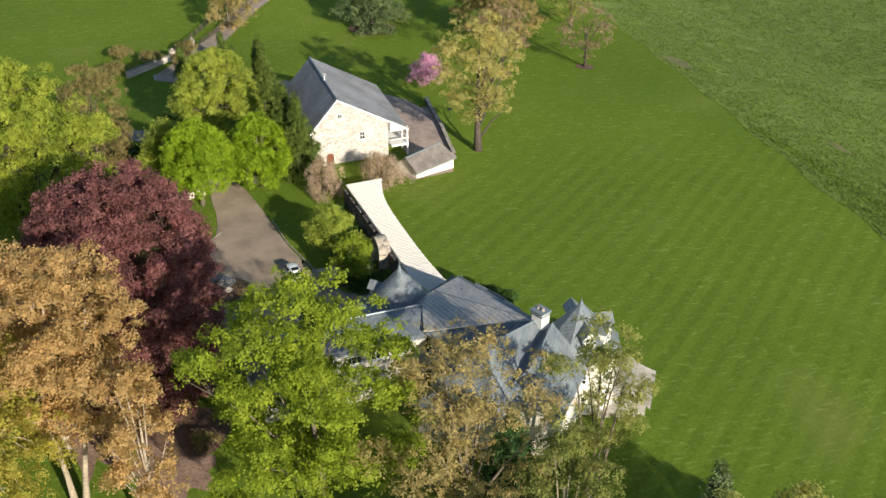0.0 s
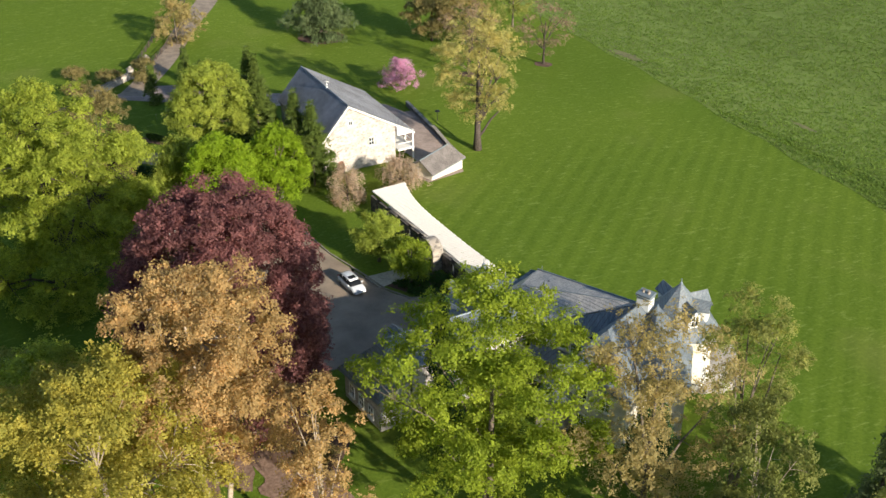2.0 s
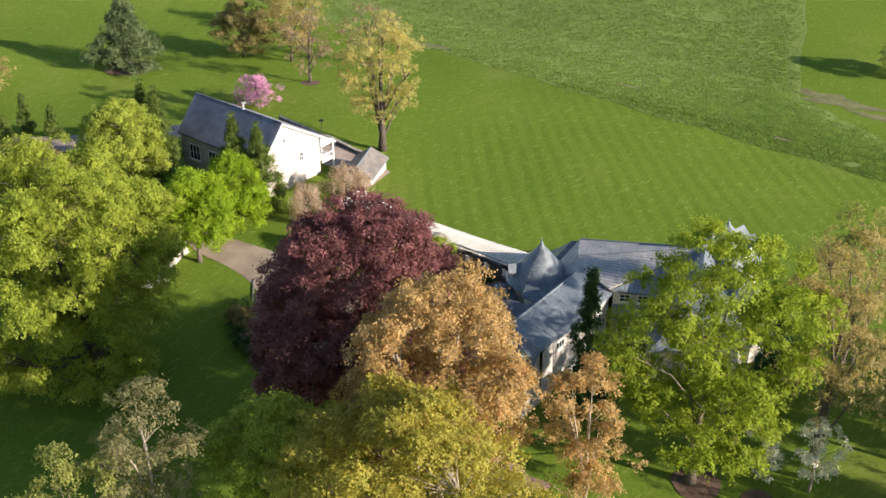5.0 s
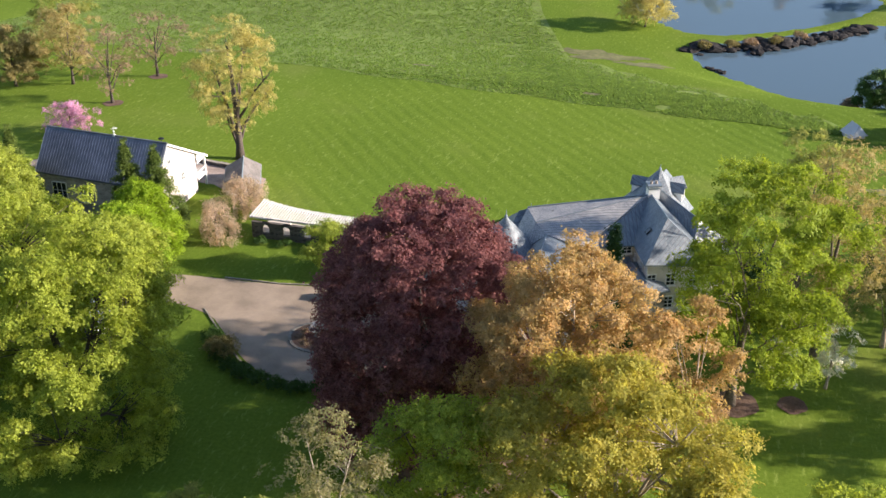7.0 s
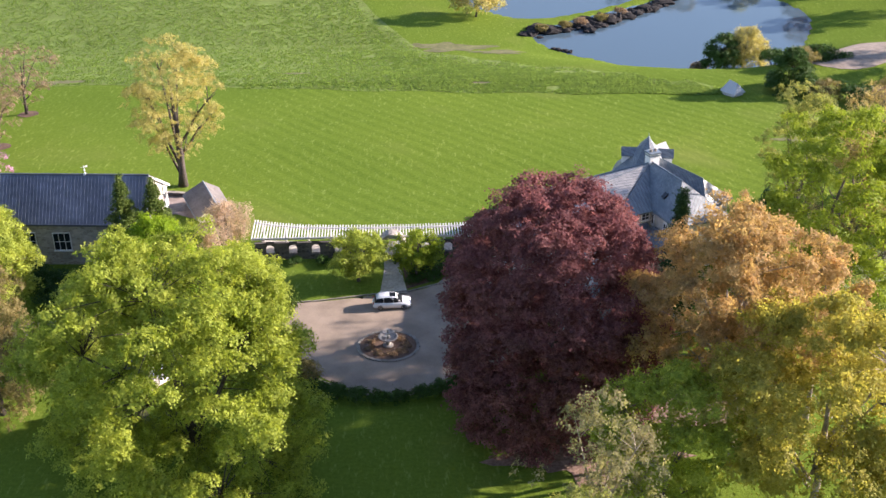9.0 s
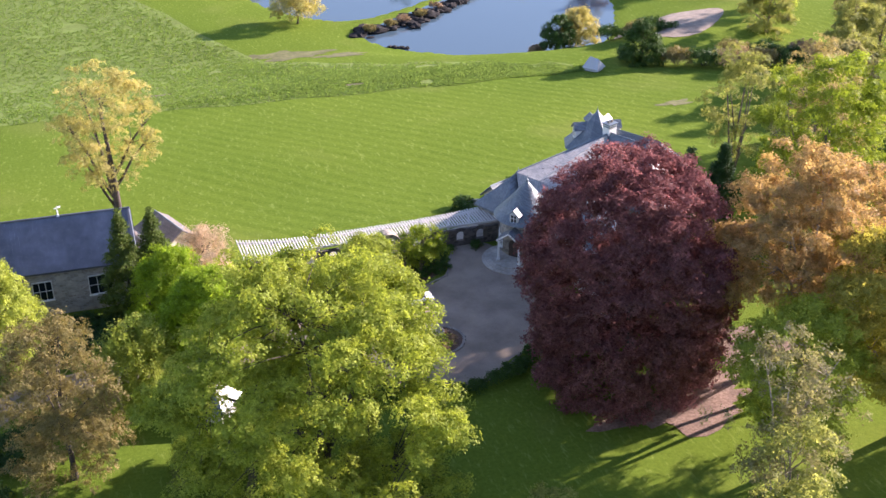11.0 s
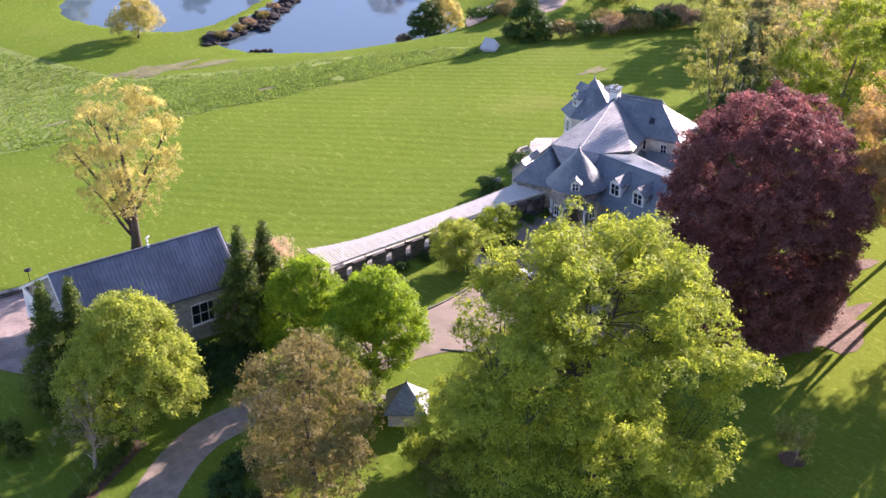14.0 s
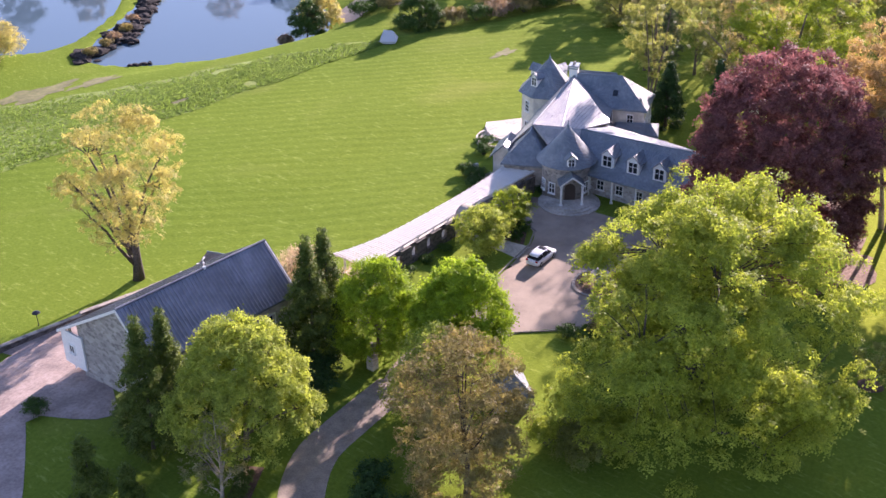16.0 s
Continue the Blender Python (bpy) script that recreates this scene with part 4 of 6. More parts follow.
stp = thing("entrance_steps", "three curved pale stone steps below the porch", "steps", (pc[0], pc[1], 0), "", "structure")
for i in range(3):
    c = (TC[0] + 3.2 * tdx, TC[1] + 3.2 * tdy, 0.0)
    part("step", Shape().ring([(4.3 - 0.55 * i, 0.0), (4.3 - 0.55 * i, 0.17 * (i + 1)), (0.3, 0.17 * (i + 1) + 0.003 * i)], c, 32), PAVING, stp)

# octagonal tower on the lawn side
OC = (35.3, 7.6)
part("wall", Shape().ring([(4.2, -2.0), (4.2, 7.0)], (*OC, 0), 8), STUCCO, house, "cream stucco tower wall")
cone_roof(house, OC, 4.5, 6.9, 12.1, 8, 0.35)
part("finial", Shape().ring([(0.2, 0), (0.18, 0.2), (0.06, 0.35), (0.03, 0.8)], (*OC, 11.9), 8), COPPER, house)
for ang in (170, 80, -10, 35):
    a = math.radians(ang)
    dormer(house, (OC[0] + 3.3 * math.cos(a), OC[1] + 3.3 * math.sin(a), 9.0), a, 1.35, 1.35, 2.6, 0.7)
for ang in (157, 112, 67, 22, -22):
    a = math.radians(ang)
    window(house, (OC[0] + 3.88 * math.cos(a), OC[1] + 3.88 * math.sin(a), 4.9), a, 1.0, 1.7, 1, 2)
    window(house, (OC[0] + 3.88 * math.cos(a), OC[1] + 3.88 * math.sin(a), 1.3), a, 1.1, 2.1, 1, 2)

# chimneys
def chimney(c, w, d, z0, z1, turn, mat=WHITE):
    ch = part("chimney", Shape().box((c[0], c[1], (z0 + z1) / 2), (w, d, z1 - z0), turn), mat, house, "painted masonry chimney")
    part("chimney_cap", Shape().box((c[0], c[1], z1 + 0.09), (w + 0.3, d + 0.3, 0.2), turn).box((c[0], c[1], z1 - 0.28), (w + 0.16, d + 0.16, 0.14), turn), COPPER, ch)
    for k in (-1, 1):
        part("flue", Shape().ring([(0.2, 0), (0.17, 0.35), (0.12, 0.35)], (c[0] + k * 0.32 * math.cos(turn), c[1] + k * 0.32 * math.sin(turn), z1 + 0.19), 10), STONE_GREY, ch)


chimney((34.9, 2.9), 1.5, 1.2, 8.5, 11.9, 0.35)

# dormers of the service wing, west and east slopes
for y_ in (-12.6, -16.5, -20.4):
    dormer(house, (19.55 + 0.05 * (-12.6 - y_), y_, 5.75), math.radians(184), 1.9, 1.65, 3.0, 0.8)
dormer(house, (26.2, -24.4, 5.9), math.radians(-52), 1.8, 1.5, 3.0, 0.8)
# openings of the service wing
for y_ in (-10.4, -13.2, -16.0, -18.8):
    window(house, (27.62, y_, 5.75), 0.0, 1.7, 0.95, 2, 0)
    window(house, (27.62, y_, 1.7), 0.0, 1.3, 1.4, 2, 1)
for y_ in (-11.5, -14.5, -17.6, -21.0, -24.0):
    window(house, (19.98, y_, 1.7), math.pi, 1.1, 1.4, 1, 1)
for x_ in (21.4, 23.6, 25.8):
    window(house, (x_, -26.5, 1.7), math.radians(-92), 1.1, 1.4, 1, 1)
# windows of bedroom block and long wing
bd = Vector((37.3 - 34.6, -4.2 - 2.8, 0)).normalized()
for s_, z in ((3.6, 5.9), (9.4, 5.6), (6.3, 5.7)):
    q = Vector((34.6, 2.8, 0)) + bd * s_ + Vector((bd.y, -bd.x, 0)) * 3.22
    window(house, (q.x, q.y, z), math.atan2(-bd.x, bd.y), 0.9, 1.4, 1, 1)
for s_ in (1.5, 4.5, 8.0):
    for z in (1.6, 4.8):
        q = Vector((34.6, 2.8, 0)) + bd * s_ - Vector((bd.y, -bd.x, 0)) * 5.02
        window(house, (q.x, q.y, z), math.atan2(bd.x, -bd.y), 1.1, 1.7, 1, 2)
for s_ in (-2.6, 0.2, 2.6):
    for z in (1.6, 4.8):
        q = Vector((37.3, -4.2, 0)) + bd * 4.02 + Vector((bd.y, -bd.x, 0)) * s_
        window(house, (q.x, q.y, z), math.atan2(bd.y, bd.x), 1.1, 1.6, 1, 2)
ad = Vector((15.0, 5.0, 0)).normalized()
for s_ in (2.5, 5.5, 8.5):
    for z in (1.2, 3.6):
        q = Vector((19.6, -2.0, 0)) + ad * s_ + Vector((-ad.y, ad.x, 0)) * 4.22
        window(house, (q.x, q.y, z), math.atan2(ad.x, -ad.y), 1.2, 1.5, 1, 1)

# skylights lie on the slates
def skylight(c, turn, pitch, w=0.8, h=1.1):
    m = pose(*c, 0, 0, math.degrees(turn)) @ pose(0, 0, 0, 0, pitch, 0)
    s = Shape().box((0, 0, 0.05), (h, w, 0.12))
    s.v = [tuple(m @ Vector(v)) for v in s.v]
    o = part("skylight", s, IRON, house, "dark framed skylight")
    g_ = Shape().box((0, 0, 0.115), (h - 0.16, w - 0.16, 0.02))
    g_.v = [tuple(m @ Vector(v)) for v in g_.v]
    part("pane", g_, GLASS, o)


skylight((23.2, -1.6, 8.42), math.atan2(-0.983, 0.182), 12)
skylight((26.0, -13.5, 7.4), 0.0, 14, 0.8, 1.1)
skylight((35.2, -4.3, 9.0), math.atan2(-bd.x, bd.y), 46, 0.7, 0.9)

# terrace and curved steps on the lawn side
ter = thing("terrace", "pale flagstone terrace with curved steps down to the lawn", "terrace", (35, 11, -1.2), "", "structure")


def arc_plan(c, r, a0, a1, n=18):
    return [(c[0] + r * math.cos(math.radians(a0 + (a1 - a0) * i / n)), c[1] + r * math.sin(math.radians(a0 + (a1 - a0) * i / n))) for i in range(n + 1)]


for i in range(5):
    k, e = 0.5 * i, 0.05 * i
    plan = [(28.4 + e, 9.0), (28.4 + e, 13.2), (29.6 + e, 15.6 - e), (31.6, 17.3 - e), (34.2 - 0.59 * k, 18.8 - 0.81 * k), (41.2 - 0.59 * k, 13.7 - 0.81 * k), (42.2 - 0.8 * k, 11.0 - 0.3 * k), (41.6 - 0.9 * k, 6.5)]
    part("step" if i < 4 else "paving", Shape().prism(plan[::-1], -2.6, -0.95 + 0.17 * i), PAVING, ter)
tw = Shape()
ring_out, ring_in = arc_plan((29.3, 12.4), 3.9, 80, 250), arc_plan((29.3, 12.4), 3.6, 80, 250)
tw.prism(ring_out + ring_in[::-1], -1.6, -0.3)
part("low_wall", tw, PAVING, ter)
part("paving", Shape().prism(arc_plan((29.3, 12.4), 3.6, 80, 250), -1.8, -0.75), PAVING, ter)
fw = Shape()
ring_out, ring_in = arc_plan((16.4, 6.2), 2.1, 60, 260), arc_plan((16.4, 6.2), 1.8, 60, 260)
fw.prism(ring_out + ring_in[::-1], -1.2, 0.7)
part("low_wall", fw, PAVING, ter)

# ---- pergola ----
def between(table, x):
    """A value read off a short table of (x, value), with straight runs between."""
    for (x0, v0), (x1, v1) in zip(table, table[1:]):
        if x <= x1:
            return v0 + (v1 - v0) * (x - x0) / (x1 - x0)
    return table[-1][1]


def north_edge(x):
    """Lawn side of the pergola: it flares at the barn end."""
    return between(((-19, 3.15), (-17, 2.45), (-15, 1.9), (-13, 1.5), (-11, 1.22), (-8, 1.03), (-4, 0.92), (2, 0.85), (7, 0.95), (11, 1.2), (16.6, 1.9)), x)


def south_edge(x):
    return between(((-19, -2.5), (-10, -2.45), (-2, -2.4), (4, -2.45), (9, -2.65), (16.6, -3.05)), x)


def wall_line(x):
    return south_edge(x) - 0.3


perg = thing("pergola", "long white timber pergola on a grey stone wall", "pergola", (0, 0, 0))
PZ = 2.85
nraf = 92
for i in range(nraf):
    x = -18.7 + 35.0 * i / (nraf - 1)
    lo, hi = south_edge(x) - 0.05, north_edge(x) + 0.05 * math.sin(i * 2.1)
    part("rafter", Shape().box((x, (lo + hi) / 2, PZ + 0.015 * math.sin(i * 1.7)), (0.135, hi - lo, 0.18), radians(0.5 * math.sin(i * 3.3)), 0.97), TIMBER, perg)
xs = [-18.8 + 35.2 * i / 20 for i in range(21)]
for x0, x1 in zip(xs, xs[1:]):
    for edge, inset in ((south_edge, 0.35), (north_edge, -0.45)):
        y0, y1 = edge(x0) + inset, edge(x1) + inset
        part("beam", Shape().box(((x0 + x1) / 2, (y0 + y1) / 2, PZ - 0.22), (math.hypot(x1 - x0, y1 - y0) - 0.004, 0.16, 0.26), math.atan2(y1 - y0, x1 - x0)), TIMBER, perg)
for i in range(12):
    x = -17.6 + 33.6 * i / 11
    part("column", Shape().ring([(0.2, -0.6), (0.2, 0.2), (0.14, 0.25), (0.13, 2.25), (0.19, 2.35), (0.19, 2.44)], (x, north_edge(x) - 0.45, land(x, north_edge(x) - 0.45) * 0.5), 12), TIMBER, perg)
# south wall with arched openings, built as piers, spandrels and coping
wall_t = thing("garden_wall", "grey fieldstone wall with arched openings under the pergola", "wall", (-9, -2.9, 0), "", "structure")


def wall_piece(name, x0, x1, z0, z1, thick=0.45, mat=STONE_DARK):
    y0, y1 = wall_line(x0), wall_line(x1)
    part(name, Shape().box(((x0 + x1) / 2, (y0 + y1) / 2, (z0 + z1) / 2), (math.hypot(x1 - x0, y1 - y0), thick, z1 - z0), math.atan2(y1 - y0, x1 - x0)), mat, wall_t)


opens = [-16.3, -13.3, -10.3, -7.3, -4.3, 4.2, 7.2, 10.2, 13.0]
edges_x = [-18.3] + [v for o in opens if o < -2 for v in (o - 0.55, o + 0.55)] + [-1.8]
for a, b in zip(edges_x[::2], edges_x[1::2]):
    wall_piece("pier", a, b, -0.4, 2.45)
edges_x = [1.6] + [v for o in opens if o > -2 for v in (o - 0.55, o + 0.55)] + [15.5]
for a, b in zip(edges_x[::2], edges_x[1::2]):
    wall_piece("pier", a, b, -0.4, 2.45)
for o in opens:
    wall_piece("sill", o - 0.55, o + 0.55, -0.4, 0.75, 0.46)
    y = wall_line(o)
    sp = Shape()
    for side in (-0.225, 0.225):
        pts = [(o - 0.56, y + side, 2.45), (o - 0.56, y + side, 1.65)] + [(o - 0.55 * math.cos(k * math.pi / 8), y + side, 1.65 + 0.5 * math.sin(k * math.pi / 8)) for k in range(1, 8)] + [(o + 0.56, y + side, 1.65), (o + 0.56, y + side, 2.45)]
        sp.face(*(pts if side > 0 else pts[::-1]))
    prof = [(o - 0.55 * math.cos(k * math.pi / 8), 1.65 + 0.5 * math.sin(k * math.pi / 8)) for k in range(9)]
    for (xa, za), (xb, zb) in zip(prof, prof[1:]):
        sp.face((xa, y - 0.225, za), (xa, y + 0.225, za), (xb, y + 0.225, zb), (xb, y - 0.225, zb))
    part("spandrel", sp, STONE_DARK, wall_t)
# arched stone gateway in the middle
gate_a = thing("stone_archway", "rounded grey stone archway with pale copper-lined vault", "archway", (-0.2, -3.4, 0), "", "structure")
ga = Shape()
for y0, y1 in ((-4.3, -2.7),):
    outer = [(-2.0, -0.3), (-2.0, 2.3)] + [(-0.2 - 1.8 * math.cos(k * math.pi / 12), 2.3 + 1.75 * math.sin(k * math.pi / 12)) for k in range(1, 12)] + [(1.6, 2.3), (1.6, -0.3)]
    inner = [(-1.45, -0.3), (-1.45, 2.2)] + [(-0.2 - 1.25 * math.cos(k * math.pi / 12), 2.2 + 1.25 * math.sin(k * math.pi / 12)) for k in range(1, 12)] + [(1.05, 2.2), (1.05, -0.3)]
    for (oa, ob_), (ia, ib) in zip(zip(outer, outer[1:]), zip(inner, inner[1:])):
        ga.face((oa[0], y0, oa[1]), (ob_[0], y0, ob_[1]), (ib[0], y0, ib[1]), (ia[0], y0, ia[1]))
        ga.face((oa[0], y1, oa[1]), (ia[0], y1, ia[1]), (ib[0], y1, ib[1]), (ob_[0], y1, ob_[1]))
        ga.face((oa[0], y0, oa[1]), (oa[0], y1, oa[1]), (ob_[0], y1, ob_[1]), (ob_[0], y0, ob_[1]))
        ga.face((ia[0], y0, ia[1]), (ib[0], y0, ib[1]), (ib[0], y1, ib[1]), (ia[0], y1, ia[1]))
part("arch", ga, STONE_GREY, gate_a)

# ---- barn ----
barn = thing("barn", "pale fieldstone barn with a blue grey standing seam roof", "barn", (-42, 3, -1))
BX0, BX1, RY, RZ = -50.9, -31.6, 0.5, 11.0
SY, SZ, NY, NZ = -4.6, 6.0, 11.6, 4.2


def ry(x):
    return RY + (BX1 - x) * 0.06


bw = Shape()
for x, flip in ((BX1 - 0.35, False), (BX0 + 0.35, True)):
    pts = [(x, ry(x) + SY, -2.5), (x, ry(x) + NY - 3.4, -2.5), (x, ry(x) + NY - 3.4, RZ - (NY - 3.4) * (RZ - NZ) / NY - 0.25), (x, ry(x), RZ - 0.3), (x, ry(x) + SY + 0.4, SZ + 0.1), (x, ry(x) + SY + 0.4, -2.5)]
    pts = pts[1:]
    if flip:
        # the west end gets a darker stone than the other barn walls
        part("wall", Shape().face(*pts[::-1]), STONE_MID, barn, "grey fieldstone end wall")
    else:
        bw.face(*pts)
xa, xb = BX0 + 0.35, BX1 - 0.35
bw.face((xa, ry(xa) + SY + 0.4, -2.5), (xb, ry(xb) + SY + 0.4, -2.5), (xb, ry(xb) + SY + 0.4, SZ + 0.1), (xa, ry(xa) + SY + 0.4, SZ + 0.1))
bw.face((xb, ry(xb) + NY - 3.4, -2.5), (xa, ry(xa) + NY - 3.4, -2.5), (xa, ry(xa) + NY - 3.4, 5.6), (xb, ry(xb) + NY - 3.4, 5.6))
part("wall", bw, STONE_PALE, barn)
roof_b = part("roof", Shape().slab(([(BX0, ry(BX0), RZ), (BX1, ry(BX1), RZ), (BX1, ry(BX1) + NY, NZ), (BX0, ry(BX0) + NY, NZ), (BX0, ry(BX0) + SY, SZ), (BX1, ry(BX1) + SY, SZ)], [(0, 1, 2, 3), (0, 4, 5, 1)]), 0.22), SEAM, barn, "blue grey standing seam metal roof")
npan = 44
for side, (ey, ez) in enumerate(((SY, SZ), (NY, NZ))):
    run, fall = abs(ey), RZ - ez
    L = math.hypot(run, fall)
    pm = Shape().box((0, 0, 0.03), (0.05, L, 0.10)).box((0.24, 0, 0.012), (0.43, L, 0.02)).mesh("roof_panel", SEAM)
    for i in range(npan):
        x = BX0 + 0.05 + (BX1 - BX0 - 0.4) * i / (npan - 1)
        o = new("roof_panel", pm)
        o.parent = roof_b
        o.matrix_basis = pose(x, ry(x) + ey / 2, (RZ + ez) / 2 + 0.01, math.degrees(math.atan2(fall, run)) * (1 if side == 0 else -1), 0, 0)
part("ridge_cap", Shape().tube([(BX0, ry(BX0), RZ + 0.05), (BX1, ry(BX1), RZ + 0.05)], [0.14, 0.14], 6), SEAM, barn)
# white verges on the east gable and boarded west bay
for (ya, za), (yb, zb) in (((0, RZ), (SY, SZ)), ((0, RZ), (NY, NZ))):
    for x in (BX1, BX0):
        vg = Shape()
        y0 = ry(x)
        pts = [(x + 0.03, y0 + ya, za + 0.02), (x + 0.03, y0 + yb, zb + 0.02), (x + 0.03, y0 + yb, zb - 0.32), (x + 0.03, y0 + ya, za - 0.32)]
        pt2 = [(px_ - 0.09, py_, pz_) for px_, py_, pz_ in pts]
        vg.face(*pts).face(*pt2[::-1])
        for i in range(4):
            j = (i + 1) % 4
            vg.face(pts[i], pt2[i], pt2[j], pts[j])
        part("bargeboard", vg, WHITE, barn)
# loggia under the long north slope: floor, posts, rail, boarded end
x0, x1, y0, y1 = BX0 + 0.6, BX1 - 0.4, ry(-42) + NY - 3.4, ry(-42) + NY - 0.5
part("loggia_floor", Shape().box(((x0 + x1) / 2, (y0 + y1) / 2, 1.35), (x1 - x0, y1 - y0, 0.3)), WHITE, barn)
for i in range(8):
    x = x1 - 0.2 - (x1 - x0 - 0.4) * i / 7
    part("post", Shape().box((x, y1 - 0.15, (NZ + 0.2 - 2.4) / 2), (0.24, 0.24, NZ + 0.2 + 2.4)), WHITE, barn)
part("balustrade", Shape().box(((x0 + x1) / 2, y1 - 0.15, 2.45), (x1 - x0, 0.1, 0.12)).box(((x0 + x1) / 2, y1 - 0.15, 1.75), (x1 - x0, 0.08, 0.08)).box((x1 - 0.05, (y0 + y1) / 2, 2.45), (0.1, y1 - y0, 0.12)), WHITE, barn)
part("boarding", Shape().box((BX0 + 0.2, (y0 + y1) / 2 + 0.1, 2.5), (0.2, y1 - y0 + 0.8, 4.2)), WHITE, barn, "white boarded end wall")
part("boarding", Shape().face((BX1 - 0.3, y0 - 0.2, 4.0), (BX1 - 0.3, y1, 4.0), (BX1 - 0.3, y1, 4.2), (BX1 - 0.3, y0 - 0.2, 6.0)), WHITE, barn)
window(barn, (BX1 - 0.33, 0.9, 8.0), 0.0, 0.7, 0.8, 1, 0)
window(barn, (BX1 - 0.33, 4.4, 4.2), 0.0, 0.9, 1.3, 1, 1)
window(barn, (BX0 + 0.09, 11.0, 2.6), math.pi, 0.8, 1.0, 1, 0)
dr = Shape()
dr.face((BX1 - 0.32, -1.6, -0.6), (BX1 - 0.32, -0.4, -0.6), (BX1 - 0.32, -0.4, 1.4), *[(BX1 - 0.32, -1.0 + 0.6 * math.cos(k * math.pi / 8), 1.4 + 0.6 * math.sin(k * math.pi / 8)) for k in range(1, 8)], (BX1 - 0.32, -1.6, 1.4))
part("door", dr, REDWOOD, barn, "arched red brown door")
for x, w_ in ((-36.2, 3.0), (-43, 2.2), (-47.5, 2.2)):
    window(barn, (x, ry(x) + SY + 0.38, 3.4), -math.pi / 2, w_, 2.5, 2, 1)
# weather vane on the ridge
vx = -39.9
vane = part("weather_vane", Shape().tube([(vx, ry(vx), RZ - 0.1), (vx, ry(vx), RZ + 1.35)], [0.05, 0.03], 6).ring([(0.02, 0), (0.13, 0.1), (0.13, 0.2), (0.02, 0.3)], (vx, ry(vx), RZ + 0.5), 8).box((vx, ry(vx), RZ + 1.1), (0.75, 0.04, 0.05), 0.5).box((vx + 0.28, ry(vx) + 0.15, RZ + 1.13), (0.28, 0.04, 0.22), 0.5), WHITE, barn, "small white weather vane")
part("vane_base", Shape().box((vx, ry(vx), RZ + 0.12), (0.34, 0.34, 0.3), 0, 0.7), WHITE, vane)
# low pitched porch over the yard door
wing(barn, (-25.0, 9.4, 2.5), (-27.6, 16.0, 2.7), (2.9, 2.5), (0.6, 0.7), -2.8, roof=SHINGLE, wall=STUCCO, hip=(0, 1.2), over=0.35)

# dark retaining wall of the barn terrace
rw = thing("retaining_wall", "low dark stone retaining wall round the brick terrace", "wall", (-40, 23.5, -2.5), "", "structure")
for (ax, ay), (bx, by) in (((-55, 24.0), (-42.5, 22.0)), ((-42.5, 22.0), (-33.5, 20.1)), ((-33.5, 20.1), (-30.8, 19.6))):
    part("wall_run", Shape().box(((ax + bx) / 2, (ay + by) / 2, land((ax + bx) / 2, (ay + by) / 2) + 0.1), (math.hypot(bx - ax, by - ay) + 0.3, 0.5, 1.1), math.atan2(by - ay, bx - ax)), STONE_DARK, rw)
    part("coping", Shape().box(((ax + bx) / 2, (ay + by) / 2, land((ax + bx) / 2, (ay + by) / 2) + 0.7), (math.hypot(bx - ax, by - ay) + 0.4, 0.6, 0.1), math.atan2(by - ay, bx - ax)), STONE_GREY, rw)

# ---- garden hut ----
hut = thing("garden_hut", "small stone garden hut with a hipped slate roof", "hut", (-27.2, -29.4, 0))
ht = math.radians(-40)
part("wall", Shape().box((-27.2, -29.4, 0.75), (3.6, 3.4, 2.3), ht), STONE_PALE, hut)
hp = [tuple(Vector((-27.2, -29.4, 0)) + Matrix.Rotation(ht, 3, "Z") @ Vector(p)) for p in ((0, 0, 4.25), (-2.2, -2.1, 1.75), (2.2, -2.1, 1.75), (2.2, 2.1, 1.75), (-2.2, 2.1, 1.75))]
part("roof", Shape().slab((hp, [(0, 1, 2), (0, 2, 3), (0, 3, 4), (0, 4, 1)]), 0.15), SLATE, hut)
part("fascia", Shape().box((-27.2, -29.4, 1.66), (4.2, 4.0, 0.14), ht), WHITE, hut)
window(hut, (-27.2 + 1.8 * math.cos(ht), -29.4 + 1.8 * math.sin(ht), 0.95), ht, 0.8, 0.9, 1, 1)
part("finial", Shape().ring([(0.12, 0), (0.12, 0.15), (0.04, 0.25), (0.02, 0.55)], (-27.2, -29.4, 4.15), 8), COPPER, hut)

# ---- large trees ----
tree("beech_tree", "broad copper beech with dark purple leaves on the lawn", 15.9, -38.4, 27.4, 11.4, 0.8, L_BEECH, BARK_DARK, "oval", 165000, 0.27, 620, 0.65, 11, 0.8, 0.05, clump=0.5, fork=0.2, twig=0.4, lobes=0)
tree("maple_tree", "tall maple with bronze orange young leaves", 33.2, -46.3, 29.2, 9.3, 11.0, L_COPPER, BARK_PALE, "round", 62000, 0.24, 250, 0.45, 12, 0.6, 0.24, clump=0.56, stems=2, lean=(-1.7, -0.2), twig=1.3)
tree("maple_tree", "tall maple with golden yellow young leaves", 37.0, -57.0, 25.8, 10.4, 7.6, L_GOLD, BARK_PALE, "round", 66000, 0.25, 250, 0.42, 13, 0.6, 0.22, clump=0.56, twig=1.3)
tree("maple_tree", "green maple in young leaf near the golden maple", 23.2, -58.0, 20.8, 7.0, 4.5, L_GREEN, BARK, "round", 22000, 0.26, 90, 0.3, 14, 0.6, 0.2)
tree("oak_tree", "tall oak with fresh lime green leaves beside the house", 47.0, -25.2, 30.6, 10.3, 7.4, L_LIME, BARK, "round", 56000, 0.25, 230, 0.5, 15, 0.6, 0.22, lean=(1.5, -1.2), clump=0.5, fork=0.3, twig=0.6, lobes=26, lobe=0.28)
